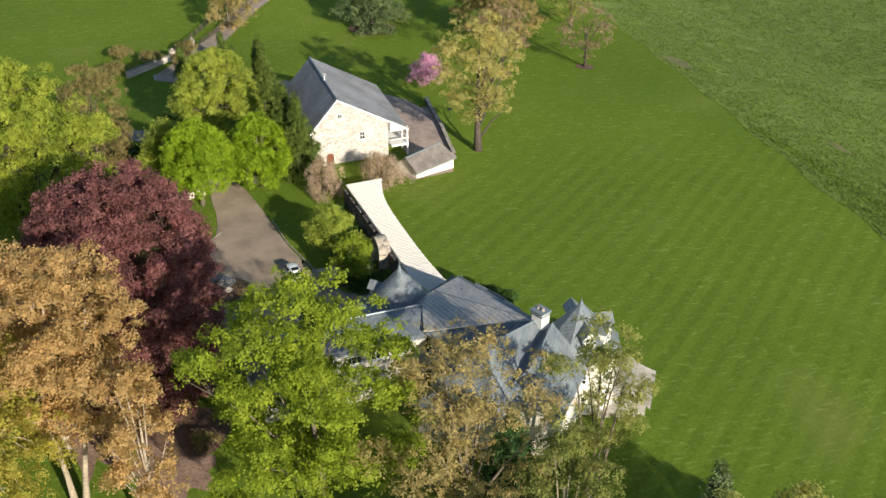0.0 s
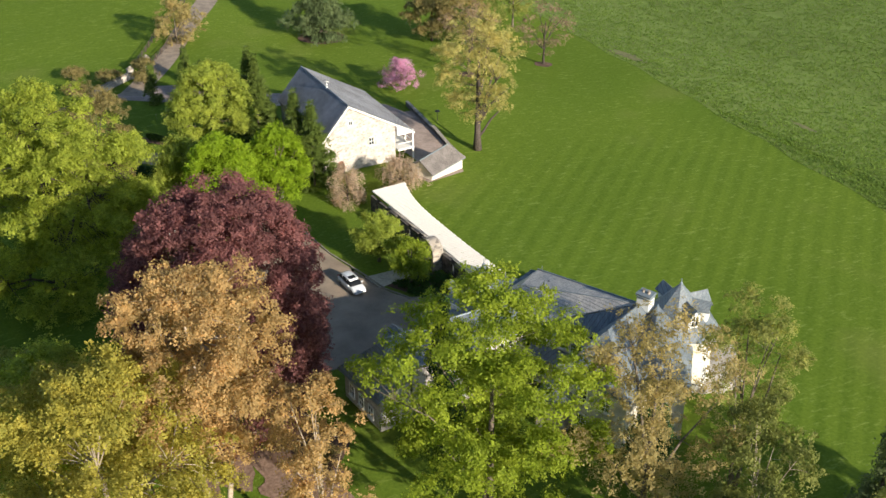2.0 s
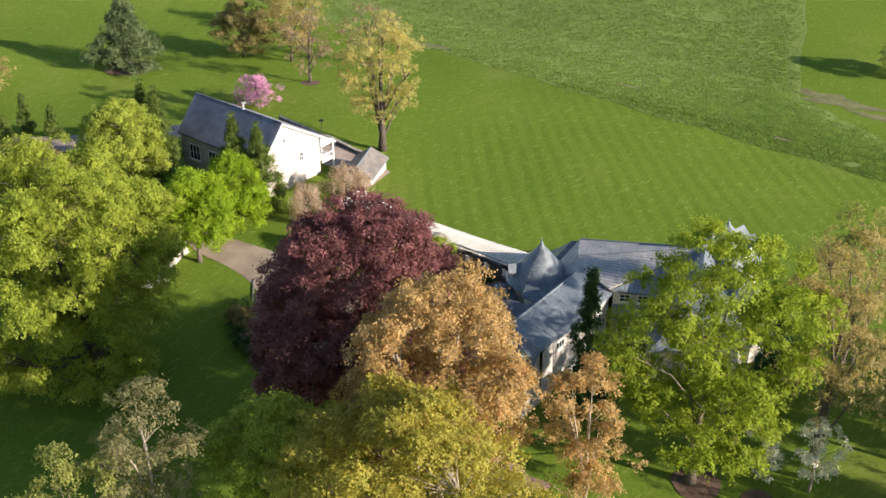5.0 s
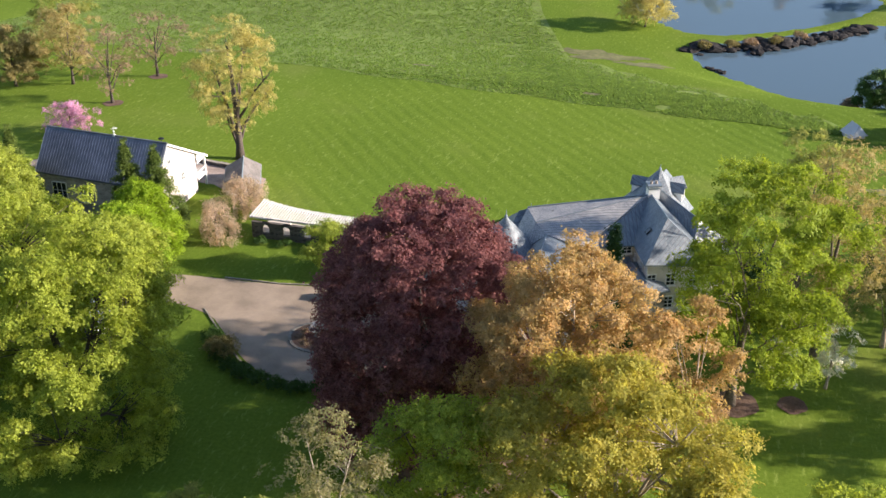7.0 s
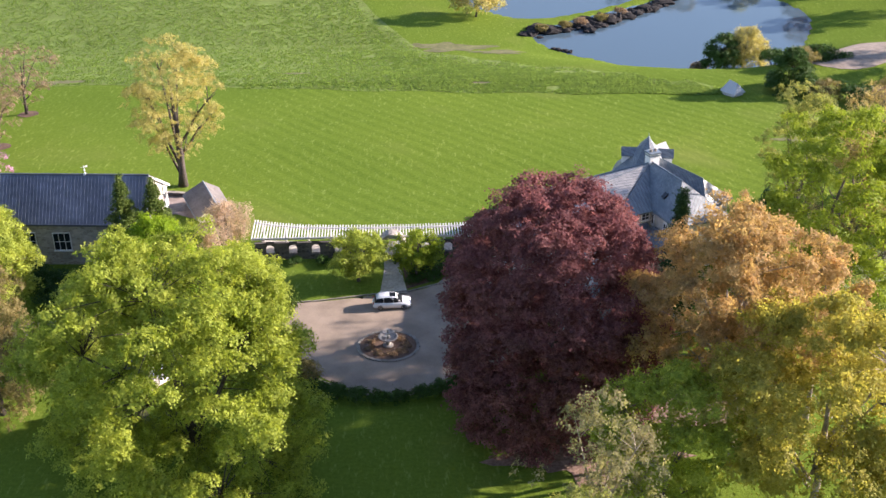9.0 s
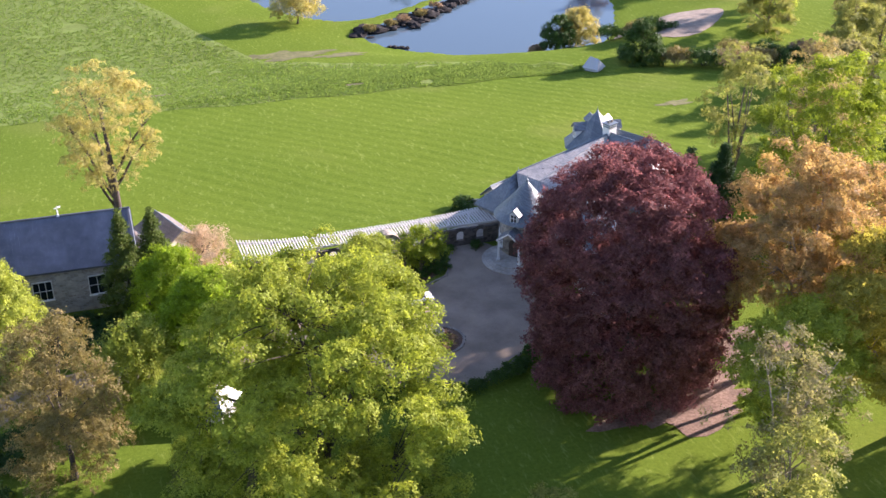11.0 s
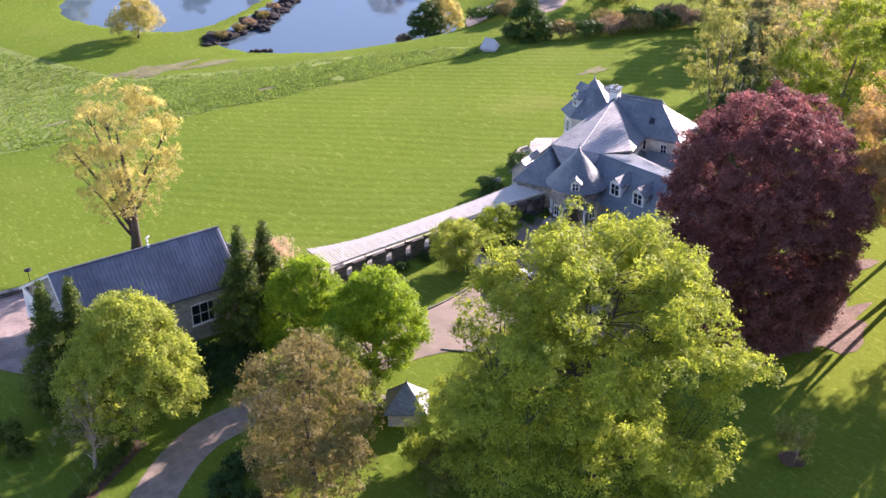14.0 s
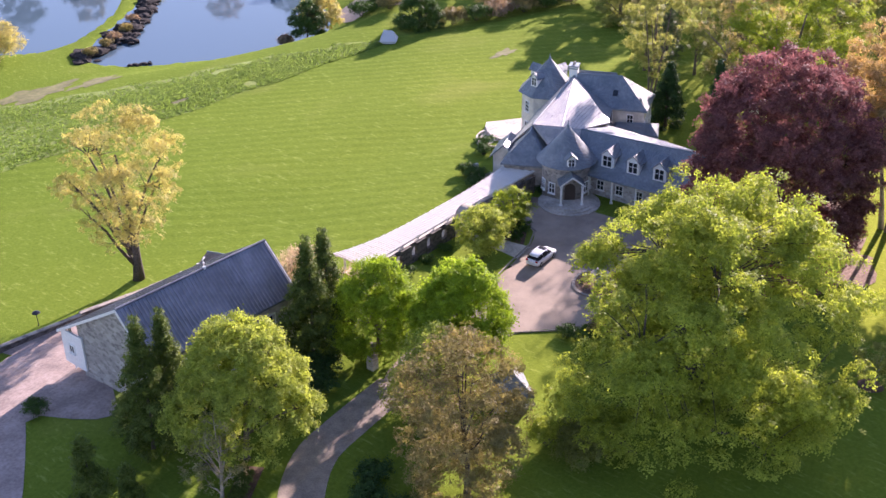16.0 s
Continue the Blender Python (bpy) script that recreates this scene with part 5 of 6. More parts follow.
tree("oak_tree", "sparse tan oak coming into leaf over the roofs", 56.0, -14.6, 27.8, 8.4, 8.0, L_TAN, BARK, "round", 18000, 0.2, 110, 0.4, 16, 0.45, 0.25, twig=1.2, clump=0.8)
tree("oak_tree", "small bronze brown oak in opening leaf", 42.8, -40.2, 22.3, 4.4, 8.0, L_COPPER, BARK_PALE, "round", 8000, 0.24, 50, 0.28, 17, 0.5, 0.28, twig=1.2)
tree("birch_tree", "slender pale green tree in thin new leaf", 53.6, -0.4, 24.0, 5.6, 6.0, L_PALE, BARK, "vase", 12000, 0.20, 80, 0.26, 18, 0.5, 0.25, stems=3, twig=1.1)
tree("holly_tree", "grey green tree thick with small leaves by the house", 63.5, -9.0, 21.5, 5.4, 4.0, L_OLIVEGREEN, BARK_PALE, "round", 18000, 0.22, 70, 0.25, 19, 0.6, 0.22)
tree("spruce_tree", "dark pointed spruce on the edge of the lawn", 66.8, 4.0, 16.5, 3.6, 2.0, L_BLUE, BARK_DARK, "cone", 7000, 0.24, 90, 0.25, 20, 0.7, 0.1, clump=1.5)
tree("tree", "pale green tree in thin leaf on the lawn edge", 72.5, 1.0, 17.8, 4.2, 4.0, L_PALE, BARK, "round", 6000, 0.24, 40, 0.22, 21, 0.6, 0.22)
tree("maple_tree", "great spreading maple with yellow green leaves", -18.8, -46.2, 27.3, 14.6, 1.2, L_GREEN, BARK_DARK, "broad", 150000, 0.25, 460, 0.7, 22, 0.72, 0.16, lobes=44, lobe=0.24, lobed=0.62, clump=0.46, lean=(-1.6, -1.6), squash=0.9, fork=0.25)
tree("maple_tree", "rounded bright green maple by the forecourt entrance", -26.0, -22.6, 14.0, 5.7, 4.2, L_BRIGHT, BARK, "dome", 36000, 0.24, 170, 0.3, 24, 0.84, 0.05, clump=0.74, lobes=0)
tree("maple_tree", "rounded bright green maple beside the stone pier", -28.8, -13.0, 12.2, 5.2, 2.2, L_BRIGHT, BARK, "dome", 27000, 0.24, 150, 0.28, 25, 0.84, 0.05, clump=0.74, lobes=0)
tree("linden_tree", "full yellow green tree in fresh leaf south of the barn", -49.5, -14.9, 15.6, 7.2, 4.2, L_LINDEN, BARK, "dome", 52000, 0.24, 240, 0.32, 26, 0.8, 0.09, clump=0.6, lobes=0)
for cx_, cy_, ct_, cr_ in ((-33.4, -7.7, 14.9, 2.8), (-29.8, -6.6, 14.0, 2.8), (-54.3, -6.4, 14.9, 2.6), (-51.5, -6.4, 14.4, 2.5)):
    tree("cypress_tree", "narrow dark green cypress against the barn wall", cx_, cy_, ct_, cr_ * 1.32, 0.2, L_CYPRESS, BARK_DARK, "column", 19000, 0.20, 260, 0.16, 27, 0.75, 0.08, group="cypresses by the barn", twig=0, clump=0.95)
for cx_, cy_, ct_, cr_ in ((-76.8, -16.0, 7.2, 1.7), (-85.0, -7.0, 6.2, 1.6), (-62.4, -7.4, 7.4, 2.4), (-60.4, -10.6, 4.2, 1.5), (-79.0, -6.0, 5.2, 1.6)):
    tree("cypress_tree", "small dark cypress near the gate", cx_, cy_, ct_, cr_, -1.2, L_CYPRESS, BARK_DARK, "column", 5000, 0.20, 45, 0.14, 28, 0.6, 0.08, group="cypresses by the gate", twig=0, clump=1.9)
tree("crab_apple_tree", "olive brown tree with fine twigs and small buds", -42.2, -35.2, 18.4, 6.4, 1.0, L_OLIVE, BARK_DARK, "broad", 38000, 0.18, 160, 0.3, 29, 0.6, 0.10, twig=1.1, lobes=0, clump=0.8)
tree("willow_tree", "small weeping willow with yellow green trailing leaves", -34.0, -25.6, 11.8, 5.2, 3.2, L_LINDEN, BARK, "dome", 22000, 0.22, 80, 0.25, 30, 0.7, 0.14, droop=2.6, lobes=0)
tree("dogwood_tree", "small spreading tree in green leaf beside the arch path", -4.4, -9.2, 7.7, 4.5, 1.6, L_LINDEN, BARK, "round", 11000, 0.22, 45, 0.18, 31, 0.6, 0.18, squash=0.8)
tree("dogwood_tree", "small green tree beside the pergola wall", 3.0, -8.4, 7.2, 3.4, 1.5, L_LIME, BARK, "round", 6500, 0.22, 45, 0.18, 32, 0.6, 0.18, squash=0.8)
tree("cherry_tree", "weeping cherry with faded pinkish blossom", -22.8, -4.6, 6.6, 3.4, 0.8, L_CHERRY, BARK_DARK, "dome", 5000, 0.19, 40, 0.18, 33, 0.6, 0.15, droop=1.6, lobes=0)
tree("cherry_tree", "weeping cherry with faded pink blossom by the barn", -22.9, 4.4, 6.0, 4.3, 0.6, L_CHERRY, BARK_DARK, "dome", 6500, 0.19, 45, 0.18, 34, 0.6, 0.15, droop=1.6, lobes=0)
tree("poplar_tree", "tall buff yellow tree in opening leaf on the lawn", -32.4, 24.6, 22.0, 8.0, 4.0, L_YELLOW, BARK_DARK, "vase", 27000, 0.19, 300, 0.6, 35, 0.45, 0.05, twig=1.2, clump=0.62, fork=0.16)
tree("redbud_tree", "redbud covered in magenta pink blossom", -64.7, 27.9, 3.6, 5.3, -2.0, L_PINK, BARK_DARK, "dome", 6000, 0.2, 60, 0.14, 36, 0.35, 0.4, squash=0.75, clump=0.8)
tree("pine_tree", "wide grey green conifer on a bed of mulch", -101.7, 29.2, 12.5, 10.0, -3.4, L_BLUE, BARK_DARK, "cone", 26000, 0.3, 150, 0.35, 37, 0.5, 0.25, clump=0.85, droop=0.6)
tree("tree", "buff pink tree coming into leaf by the lane", -107.5, -0.8, 9.0, 5.8, -2.0, L_TAN, BARK, "round", 7000, 0.26, 50, 0.25, 38, 0.6, 0.2)
tree("oak_tree", "bare twiggy reddish tan tree on the lawn", -66.0, 44.2, 12.0, 6.4, -1.0, L_MAUVE, BARK_DARK, "vase", 8000, 0.15, 60, 0.25, 39, 0.5, 0.15, twig=1.3, group="budding trees on the lawn")
tree("oak_tree", "bare twiggy reddish tan tree beyond the lawn", -66.6, 63.0, 9.0, 6.2, -3.0, L_MAUVE, BARK_DARK, "vase", 8000, 0.15, 60, 0.25, 40, 0.5, 0.15, twig=1.3, group="budding trees on the lawn")
tree("oak_tree", "twiggy tan tree in bud behind the barn", -80.0, 54.0, 11.5, 7.4, -2.0, L_TAN, BARK_DARK, "vase", 18000, 0.2, 90, 0.25, 41, 0.5, 0.18, twig=1.3, group="budding trees on the lawn")
tree("tree", "yellow green tree in thin leaf beyond the barn", -94.0, 74.0, 8.0, 6.5, -3.5, L_PALE, BARK, "round", 7000, 0.28, 50, 0.25, 42, 0.6, 0.2)
tree("tree", "dark leafy tree behind the lawn", -90.0, 50.0, 8.5, 6.5, -4.0, L_OLIVE, BARK_DARK, "round", 14000, 0.3, 70, 0.25, 43, 0.6, 0.2)
tree("tree", "grey twiggy tree with pale opening leaves", 16.0, -66.0, 23.6, 5.6, 6.0, L_GREYTW, BARK_PALE, "round", 7500, 0.22, 55, 0.25, 44, 0.5, 0.25, twig=1.4)
tree("tree", "olive yellow tree in young leaf above the lawn", 13.0, -72.0, 19.5, 4.6, 4.0, L_PALE, BARK, "round", 8000, 0.24, 50, 0.25, 45, 0.6, 0.22)
tree("cypress_tree", "dark pointed evergreen against the service wing", 32.6, -21.8, 18.9, 3.3, 1.0, L_DARK, BARK_DARK, "cone", 16000, 0.20, 130, 0.2, 46, 0.6, 0.1, twig=0, clump=1.2)
tree("magnolia_tree", "small tree with white blossom near the house", 57.0, -19.4, 9.5, 2.6, 2.0, L_WHITE, BARK_PALE, "round", 2200, 0.2, 26, 0.14, 47, 0.5, 0.2)
tree("magnolia_tree", "small white flowering tree under the oak", 52.0, -20.5, 6.5, 2.4, 1.2, L_WHITE, BARK_PALE, "round", 1800, 0.2, 24, 0.12, 48, 0.5, 0.2)
tree("maple_tree", "green maple in full fresh leaf at the wood edge", 56.0, -58.0, 19.0, 5.0, 5.0, L_GREEN, BARK, "round", 15000, 0.28, 60, 0.32, 49, 0.6, 0.2)
tree("tree", "small grey leaved young tree standing on the lawn", -1.8, -58.0, 5.2, 2.8, 1.2, L_PALE, BARK_PALE, "round", 2600, 0.18, 22, 0.08, 50, 0.5, 0.2)
tree("tree", "thin grey twiggy tree beside the drive", -55.2, -17.6, 10.4, 4.0, 2.0, L_GREYTW, BARK_PALE, "round", 3000, 0.15, 70, 0.18, 51, 0.4, 0.2, twig=1.8)

tree("tree", "pale green tree in thin leaf beside the dark spruce", 70.0, 10.0, 14.5, 4.2, 2.0, L_PALE, BARK, "round", 9000, 0.24, 60, 0.22, 53, 0.6, 0.2)

# ---- shrubs and hedges ----
for k, (sx_, sy_, sr_, sh_) in enumerate(((25.0, 12.4, 1.9, 1.9), (13.6, 5.6, 1.9, 2.0), (15.0, 8.4, 1.5, 1.6), (11.8, 4.6, 1.3, 1.4), (22.6, 10.8, 1.3, 1.4))):
    shrub("box_shrub", "rounded dark green clipped shrub by the house", sx_, sy_, sr_, sh_, L_HEDGE, 2200, 0.16, 60 + k, "clipped shrubs by the house")
shrub("mound_shrub", "low wide mound of pale green shrubbery", -29.8, -40.0, 3.5, 3.0, L_OLIVEGREEN, 8000, 0.2, 70)
shrub("mound_shrub", "leafy green shrub beside the hut", -30.6, -36.4, 2.0, 3.2, L_GREEN, 3000, 0.2, 71)
# brown strip that darkens the ground along the boxwoods
sheet("brown_bed", strip_poly(curve([(-50.4, -16.2), (-54.2, -18.4), (-58.2, -20.9), (-61.6, -23.2)]), 2.2), MULCH, "dark brown strip under the boxwood row", "bed", 0.06)
for k, (sx_, sy_) in enumerate(((-44.5, -26.4), (-47.4, -28.2), (-49.8, -31.0), (-51.6, -34.2), (-53.2, -37.6), (-47.0, -31.6), (-49.6, -36.0))):
    shrub("laurel_shrub", "low dark evergreen shrub inside the bend of the drive", sx_, sy_, 1.9, 1.3, L_DARK, 1700, 0.2, 480 + k, "evergreen shrubs along the drive")
for k in range(11):
    a = k / 10
    bx_, by_ = -52.0 - 8.6 * a, -17.0 - 5.3 * a
    shrub("boxwood_ball", "small round clipped boxwood along the drive", bx_, by_, 0.75, 1.15, L_CYPRESS, 1300, 0.13, 80 + k, "boxwood row along the drive", clumps=7)
for k in range(12):
    a = math.radians(205 + 112 * k / 11)
    hx, hy = -1.2 + 13.2 * math.cos(a), -22.4 + 12.4 * math.sin(a)
    shrub("hedge_shrub", "low dark hedge bush round the forecourt edge", hx, hy, 1.35, 1.1 + 0.25 * math.sin(k * 1.7), L_HEDGE, 1300, 0.16, 100 + k, "hedge round the forecourt", clumps=9)
for k, (sx_, sy_) in enumerate(((-35.5, -10.5), (-39, -8.6), (-42.5, -9.4), (-46, -8.6), (-38, -12.5), (-42, -13.2), (-46.5, -6.6))):
    shrub("laurel_shrub", "dense dark evergreen shrub below the barn windows", sx_, sy_, 2.4, 2.2, L_DARK, 2600, 0.2, 400 + k, "evergreen shrubs beside the barn")
shrub("garden_shrub", "brownish budding shrub at the forecourt edge", -10.2, -30.6, 2.2, 2.4, L_OLIVE, 2400, 0.18, 120)
shrub("garden_shrub", "small green shrub on the mulched bed", 28.4, -33.3, 1.6, 1.2, L_OLIVE, 1200, 0.18, 121)
shrub("garden_shrub", "clipped green shrub at the yard corner", -57.8, 8.2, 1.5, 1.6, L_HEDGE, 1500, 0.16, 122)
for k, (sx_, sy_) in enumerate(((-88, -14), (-92, -20), (-97, -25), (-88, -27), (-95, -12))):
    shrub("garden_shrub", "brownish shrub beside the gate wall", sx_, sy_, 2.6, 2.6, L_OLIVE, 1800, 0.22, 130 + k, "shrubs by the gate")
for k in range(9):
    shrub("bed_shrub", "low dark planting along the pergola wall", -16.5 + 3.6 * k if k < 4 else -15.2 + 3.9 * k, -4.2, 1.1, 0.8, L_HEDGE, 900, 0.14, 140 + k, "planting along the pergola wall", clumps=8)

# dark ground under the planting, with the shade there painted in
sheet("planting_bed", [(1.5, -11.4), (5.0, -9.5), (6.6, -6.4), (7.6, -3.9), (2.2, -3.6), (1.1, -6.0)], MULCH, "dark planted bed between path and forecourt, its shade put into the colour", "bed", 0.07)
for k in range(16):
    bx_, by_ = 2.2 + 1.3 * (k % 4) + 0.3 * (k // 4), -9.6 + 1.75 * (k // 4) + 0.4 * (k % 2) + 0.3 * (k % 4)
    shrub("bed_shrub", "low dark groundcover in the bed beside the path", bx_, by_, 1.15, 0.55, L_HEDGE, 700, 0.13, 460 + k, "groundcover beside the path", clumps=8)

# shore and far planting
tree("cypress_tree", "dark rounded evergreen on the pond bank", 72.0, 97.5, -2.6, 4.8, -10.8, L_HEDGE, BARK_DARK, "dome", 13000, 0.26, 70, 0.2, 160, 0.75, 0.1, lobes=0)
tree("willow_tree", "yellow green willow on the pond bank", 77.5, 99.0, -1.6, 5.4, -10.0, L_YELLOW, BARK, "dome", 15000, 0.26, 80, 0.2, 161, 0.75, 0.1, lobes=0)
tree("willow_tree", "pale yellow willow at the end of the pond", 22.0, 145.0, -3.0, 7.0, -11.0, L_YELLOW, BARK, "dome", 13000, 0.28, 70, 0.22, 162, 0.7, 0.12, lobes=0)
tree("cherry_tree", "dark evergreen magnolia with pale flowers", 90.0, 88.0, -2.0, 6.6, -8.0, L_HEDGE, BARK_DARK, "dome", 14000, 0.28, 60, 0.25, 163, 0.7, 0.16)
for k, (sx_, sy_, sr_) in enumerate(((82.5, 63.5, 3.4), (87, 60.5, 3.8), (92, 58, 4.0), (97, 55, 3.8), (102, 52.5, 3.6), (107, 49, 3.6), (95, 63, 4.2), (101, 60, 4.2), (108, 56, 4.4), (84, 83, 3.6), (80, 88, 3.2), (68, 101, 1.8))):
    shrub("bank_shrub", "dusky shrub in the planted border beside the lawn", sx_, sy_, sr_, 3.4, (L_OLIVE, L_HEDGE, L_MAUVE)[k % 3], 3800, 0.26, 170 + k, "shrubs along the far border")
tree("magnolia_tree", "dark evergreen magnolia with pale flowers in the border", 77.0, 68.5, 4.0, 5.2, -5.8, L_HEDGE, BARK_DARK, "dome", 20000, 0.26, 90, 0.25, 165, 0.75, 0.12, lobes=0)
for k, (sx_, sy_, st_, sr_, lf) in enumerate(((116, 44, 14, 6.5, L_PALE), (104, 38, 15, 6.0, L_PALE), (122, 58, 13, 6.5, L_OLIVE), (112, 76, 9, 6.0, L_PALE), (124, 90, 10, 7.0, L_GREEN), (96, 30, 13, 6.0, L_PALE),
                                              (84, 14, 16, 6.0, L_GREYTW), (92, 2, 20, 7.0, L_PALE), (104, 14, 18, 7.0, L_GREYTW), (78, -14, 22, 7.0, L_PALE), (118, 28, 16, 7.0, L_PALE),
                                              (112, -2, 19, 7.5, L_PALE), (100, -14, 19, 7.0, L_GREYTW), (124, 14, 18, 7.5, L_GREEN), (92, -24, 18, 6.5, L_PALE), (134, 34, 17, 8.0, L_PALE), (128, -14, 19, 7.5, L_GREYTW))):
    tree("tree", "yellow green tree in young leaf at the wood edge", sx_, sy_, st_, sr_, st_ - 16, lf, BARK, "round", 15000, 0.3, 70, 0.3, 190 + k, 0.6, 0.2, group="trees at the wood edge", lobes=16)
for k, (sx_, sy_) in enumerate(((20, 222), (38, 230), (56, 226), (74, 220), (92, 212), (108, 200), (122, 184), (130, 164), (136, 142), (30, 244), (66, 242), (100, 230), (128, 206))):
    tree("tree", "tall tree on the far bank of the pond", sx_, sy_, 6 + 3 * math.sin(k * 2.3), 7.5, -9, (L_OLIVE, L_PALE, L_MAUVE, L_DARK)[k % 4], BARK_DARK, "round", 5000, 0.5, 45, 0.3, 220 + k, 0.55, 0.22, group="trees on the far bank", z=land(sx_, sy_))
tree("spruce_tree", "dark spruce standing close to the house", 48.0, -6.5, 11.0, 4.0, 0.4, L_DARK, BARK_DARK, "cone", 16000, 0.24, 90, 0.2, 52, 0.75, 0.1, lobes=0, clump=0.9)
for k, (sx_, sy_) in enumerate(((-6.6, -34.2), (5.6, -33.6))):
    shrub("garden_shrub", "small rounded green shrub at the forecourt edge", sx_, sy_, 1.1, 1.3, L_HEDGE, 900, 0.15, 430 + k, "shrubs at the forecourt edge")
for k, (sx_, sy_) in enumerate(((43, 134.5), (47.5, 137), (53, 140), (59, 145), (37, 132))):
    shrub("scrub_bush", "dry brown scrub growing between the dam boulders", sx_, sy_, 1.7, 1.5, L_MAUVE if k % 2 else L_OLIVE, 1300, 0.22, 440 + k, "scrub on the dam", z=WATER_Z + 0.5)
rng = np.random.default_rng(5)

# ---- dam of boulders between the ponds ----
def boulder(x, y, r, seed, z):
    g = np.random.default_rng(seed)
    bm = bmesh.new()
    bmesh.ops.create_icosphere(bm, subdivisions=2, radius=1.0)
    sc = g.uniform(0.6, 1.5, 3) * r
    for v in bm.verts:
        k = 1 + 0.55 * noise.noise(v.co * 1.3 + Vector((seed * 3.1, 0, 0)))
        v.co = Vector((v.co.x * sc[0] * k, v.co.y * sc[1] * k, max(v.co.z * sc[2] * 0.42 * k, -0.5 * r)))
    me = bpy.data.meshes.new("boulder")
    bm.to_mesh(me)
    bm.free()
    me.materials.append(ROCK)
    o = new("boulder", me)
    o.location = (x, y, z)
    o.rotation_euler = (0, 0, seed)
    return tagged(o, "dark weathered boulder in the rocky dam", "rock", "boulders of the dam")


for k in range(150):
    a = rng.uniform(0, 1) ** 1.1
    bx_ = 34 + 40 * a
    by_ = 131.5 + 10 * a + 16 * a * a
    boulder(bx_ + rng.normal() * 1.0, by_ + rng.normal() * 1.7, 0.6 + 1.5 * rng.uniform(0, 1) ** 2, k + 1, WATER_Z + rng.uniform(0.05, 0.5))
for k in range(5):
    boulder(38.6 + k * 0.9, 119.8 - k * 0.55, 0.7, 90 + k, WATER_Z + 0.15)

# ---- meadow tufts ----
def meadow_edge(x):
    return 72.6 - 0.10 * x + 0.0004 * (x - 10) ** 2 + 0.5 * math.sin(x * 0.3)


def meadow_top(x):
    return 70 + 0.74 * (66 - x) + 75 * sharp(15, -32, x) + 1.6 * math.sin(x * 0.55) + 1.1 * math.sin(x * 1.3)


MEADOW_PLAN = [(x, meadow_edge(x)) for x in range(-130, 67, 3)] + [(x, meadow_top(x)) for x in range(64, -131, -4)]
sheet("meadow", MEADOW_PLAN, MEADOW, "rough green meadow above the mown lawn", "meadow", 0.03, 4.0)
tv, tf = [], []
for k in range(64000):
    x = rng.uniform(-130, 66)
    lo, hi = meadow_edge(x), meadow_top(x)
    y = lo + (hi - lo) * rng.uniform(0, 1) ** 1.15
    if noise.noise(Vector((x * 0.11, y * 0.11, 0))) < -0.6 or rng.uniform(0, 1) > min(0.4 + 0.3 * (y - lo), 0.08 + 0.07 * (hi - y)) or any(((x - wx_) / wa_) ** 2 + ((y - wy_) / wb_) ** 2 < 0.9 for wx_, wy_, wa_, wb_ in WORN):
        continue
    z = land(x, y)
    r, hgt = rng.uniform(0.2, 0.5), rng.uniform(0.10, 0.34)
    a0 = rng.uniform(0, 6.28)
    for q in range(5):
        a = a0 + q * 1.2566 + rng.uniform(-0.3, 0.3)
        rq, wd = r * rng.uniform(0.6, 1.3), rng.uniform(0.10, 0.20)
        ca, sa = math.cos(a), math.sin(a)
        n0 = len(tv)
        tv += [(x - wd * sa, y + wd * ca, z - 0.02), (x + wd * sa, y - wd * ca, z - 0.02), (x + rq * ca, y + rq * sa, z + hgt * rng.uniform(0.6, 1.2))]
        tf.append((n0, n0 + 1, n0 + 2))
ms = Shape()
ms.v, ms.f = tv, tf
solid("meadow_grass", ms, TUFT, "uneven tufts of rough meadow grass", "grass", "stuff")

# fallen leaves beside the copper beech
worn_patch(19.5, -44.8, 9.5, 4.0, 620, "pinkish brown litter of fallen leaves under the beech", LITTER, "leaf_litter", "leaf litter")
worn_patch(31.0, -37.5, 6.5, 4.0, 621, "pinkish brown litter of fallen leaves under the maples", LITTER, "leaf_litter", "leaf litter")

# mulch rings under trees and beds
def disc(name, x, y, r, mat, label, lift=0.07, squash=1.0):
    p = [(x + r * (1 + 0.06 * math.sin(5 * a + x)) * math.cos(a), y + r * squash * (1 + 0.06 * math.cos(4 * a)) * math.sin(a)) for a in [k * 2 * math.pi / 22 for k in range(22)]]
    return sheet(name, p, mat, label, "mulch", lift, 1.5)


for mx_, my_, mr_ in ((47.4, -24.8, 2.5), (-66, 44.2, 1.9), (-66.6, 63, 1.9), (-101.7, 29.2, 5.0), (26, -34, 4.2), (53.4, -23.6, 1.6)):
    disc("brown_bed", mx_, my_, mr_, MULCH, "ring of brown bark mulch under the planting")

disc("brown_bed", -2.0, -57.8, 1.3, MULCH, "ring of brown bark mulch under the young tree")
sheet("dirt_path", strip_poly(curve([(-27.6, -35.0), (-26.0, -38.0), (-25.6, -41.0), (-26.8, -44.0)]), 0.9), BARE, "narrow worn dirt path beside the hut", "path", 0.06)

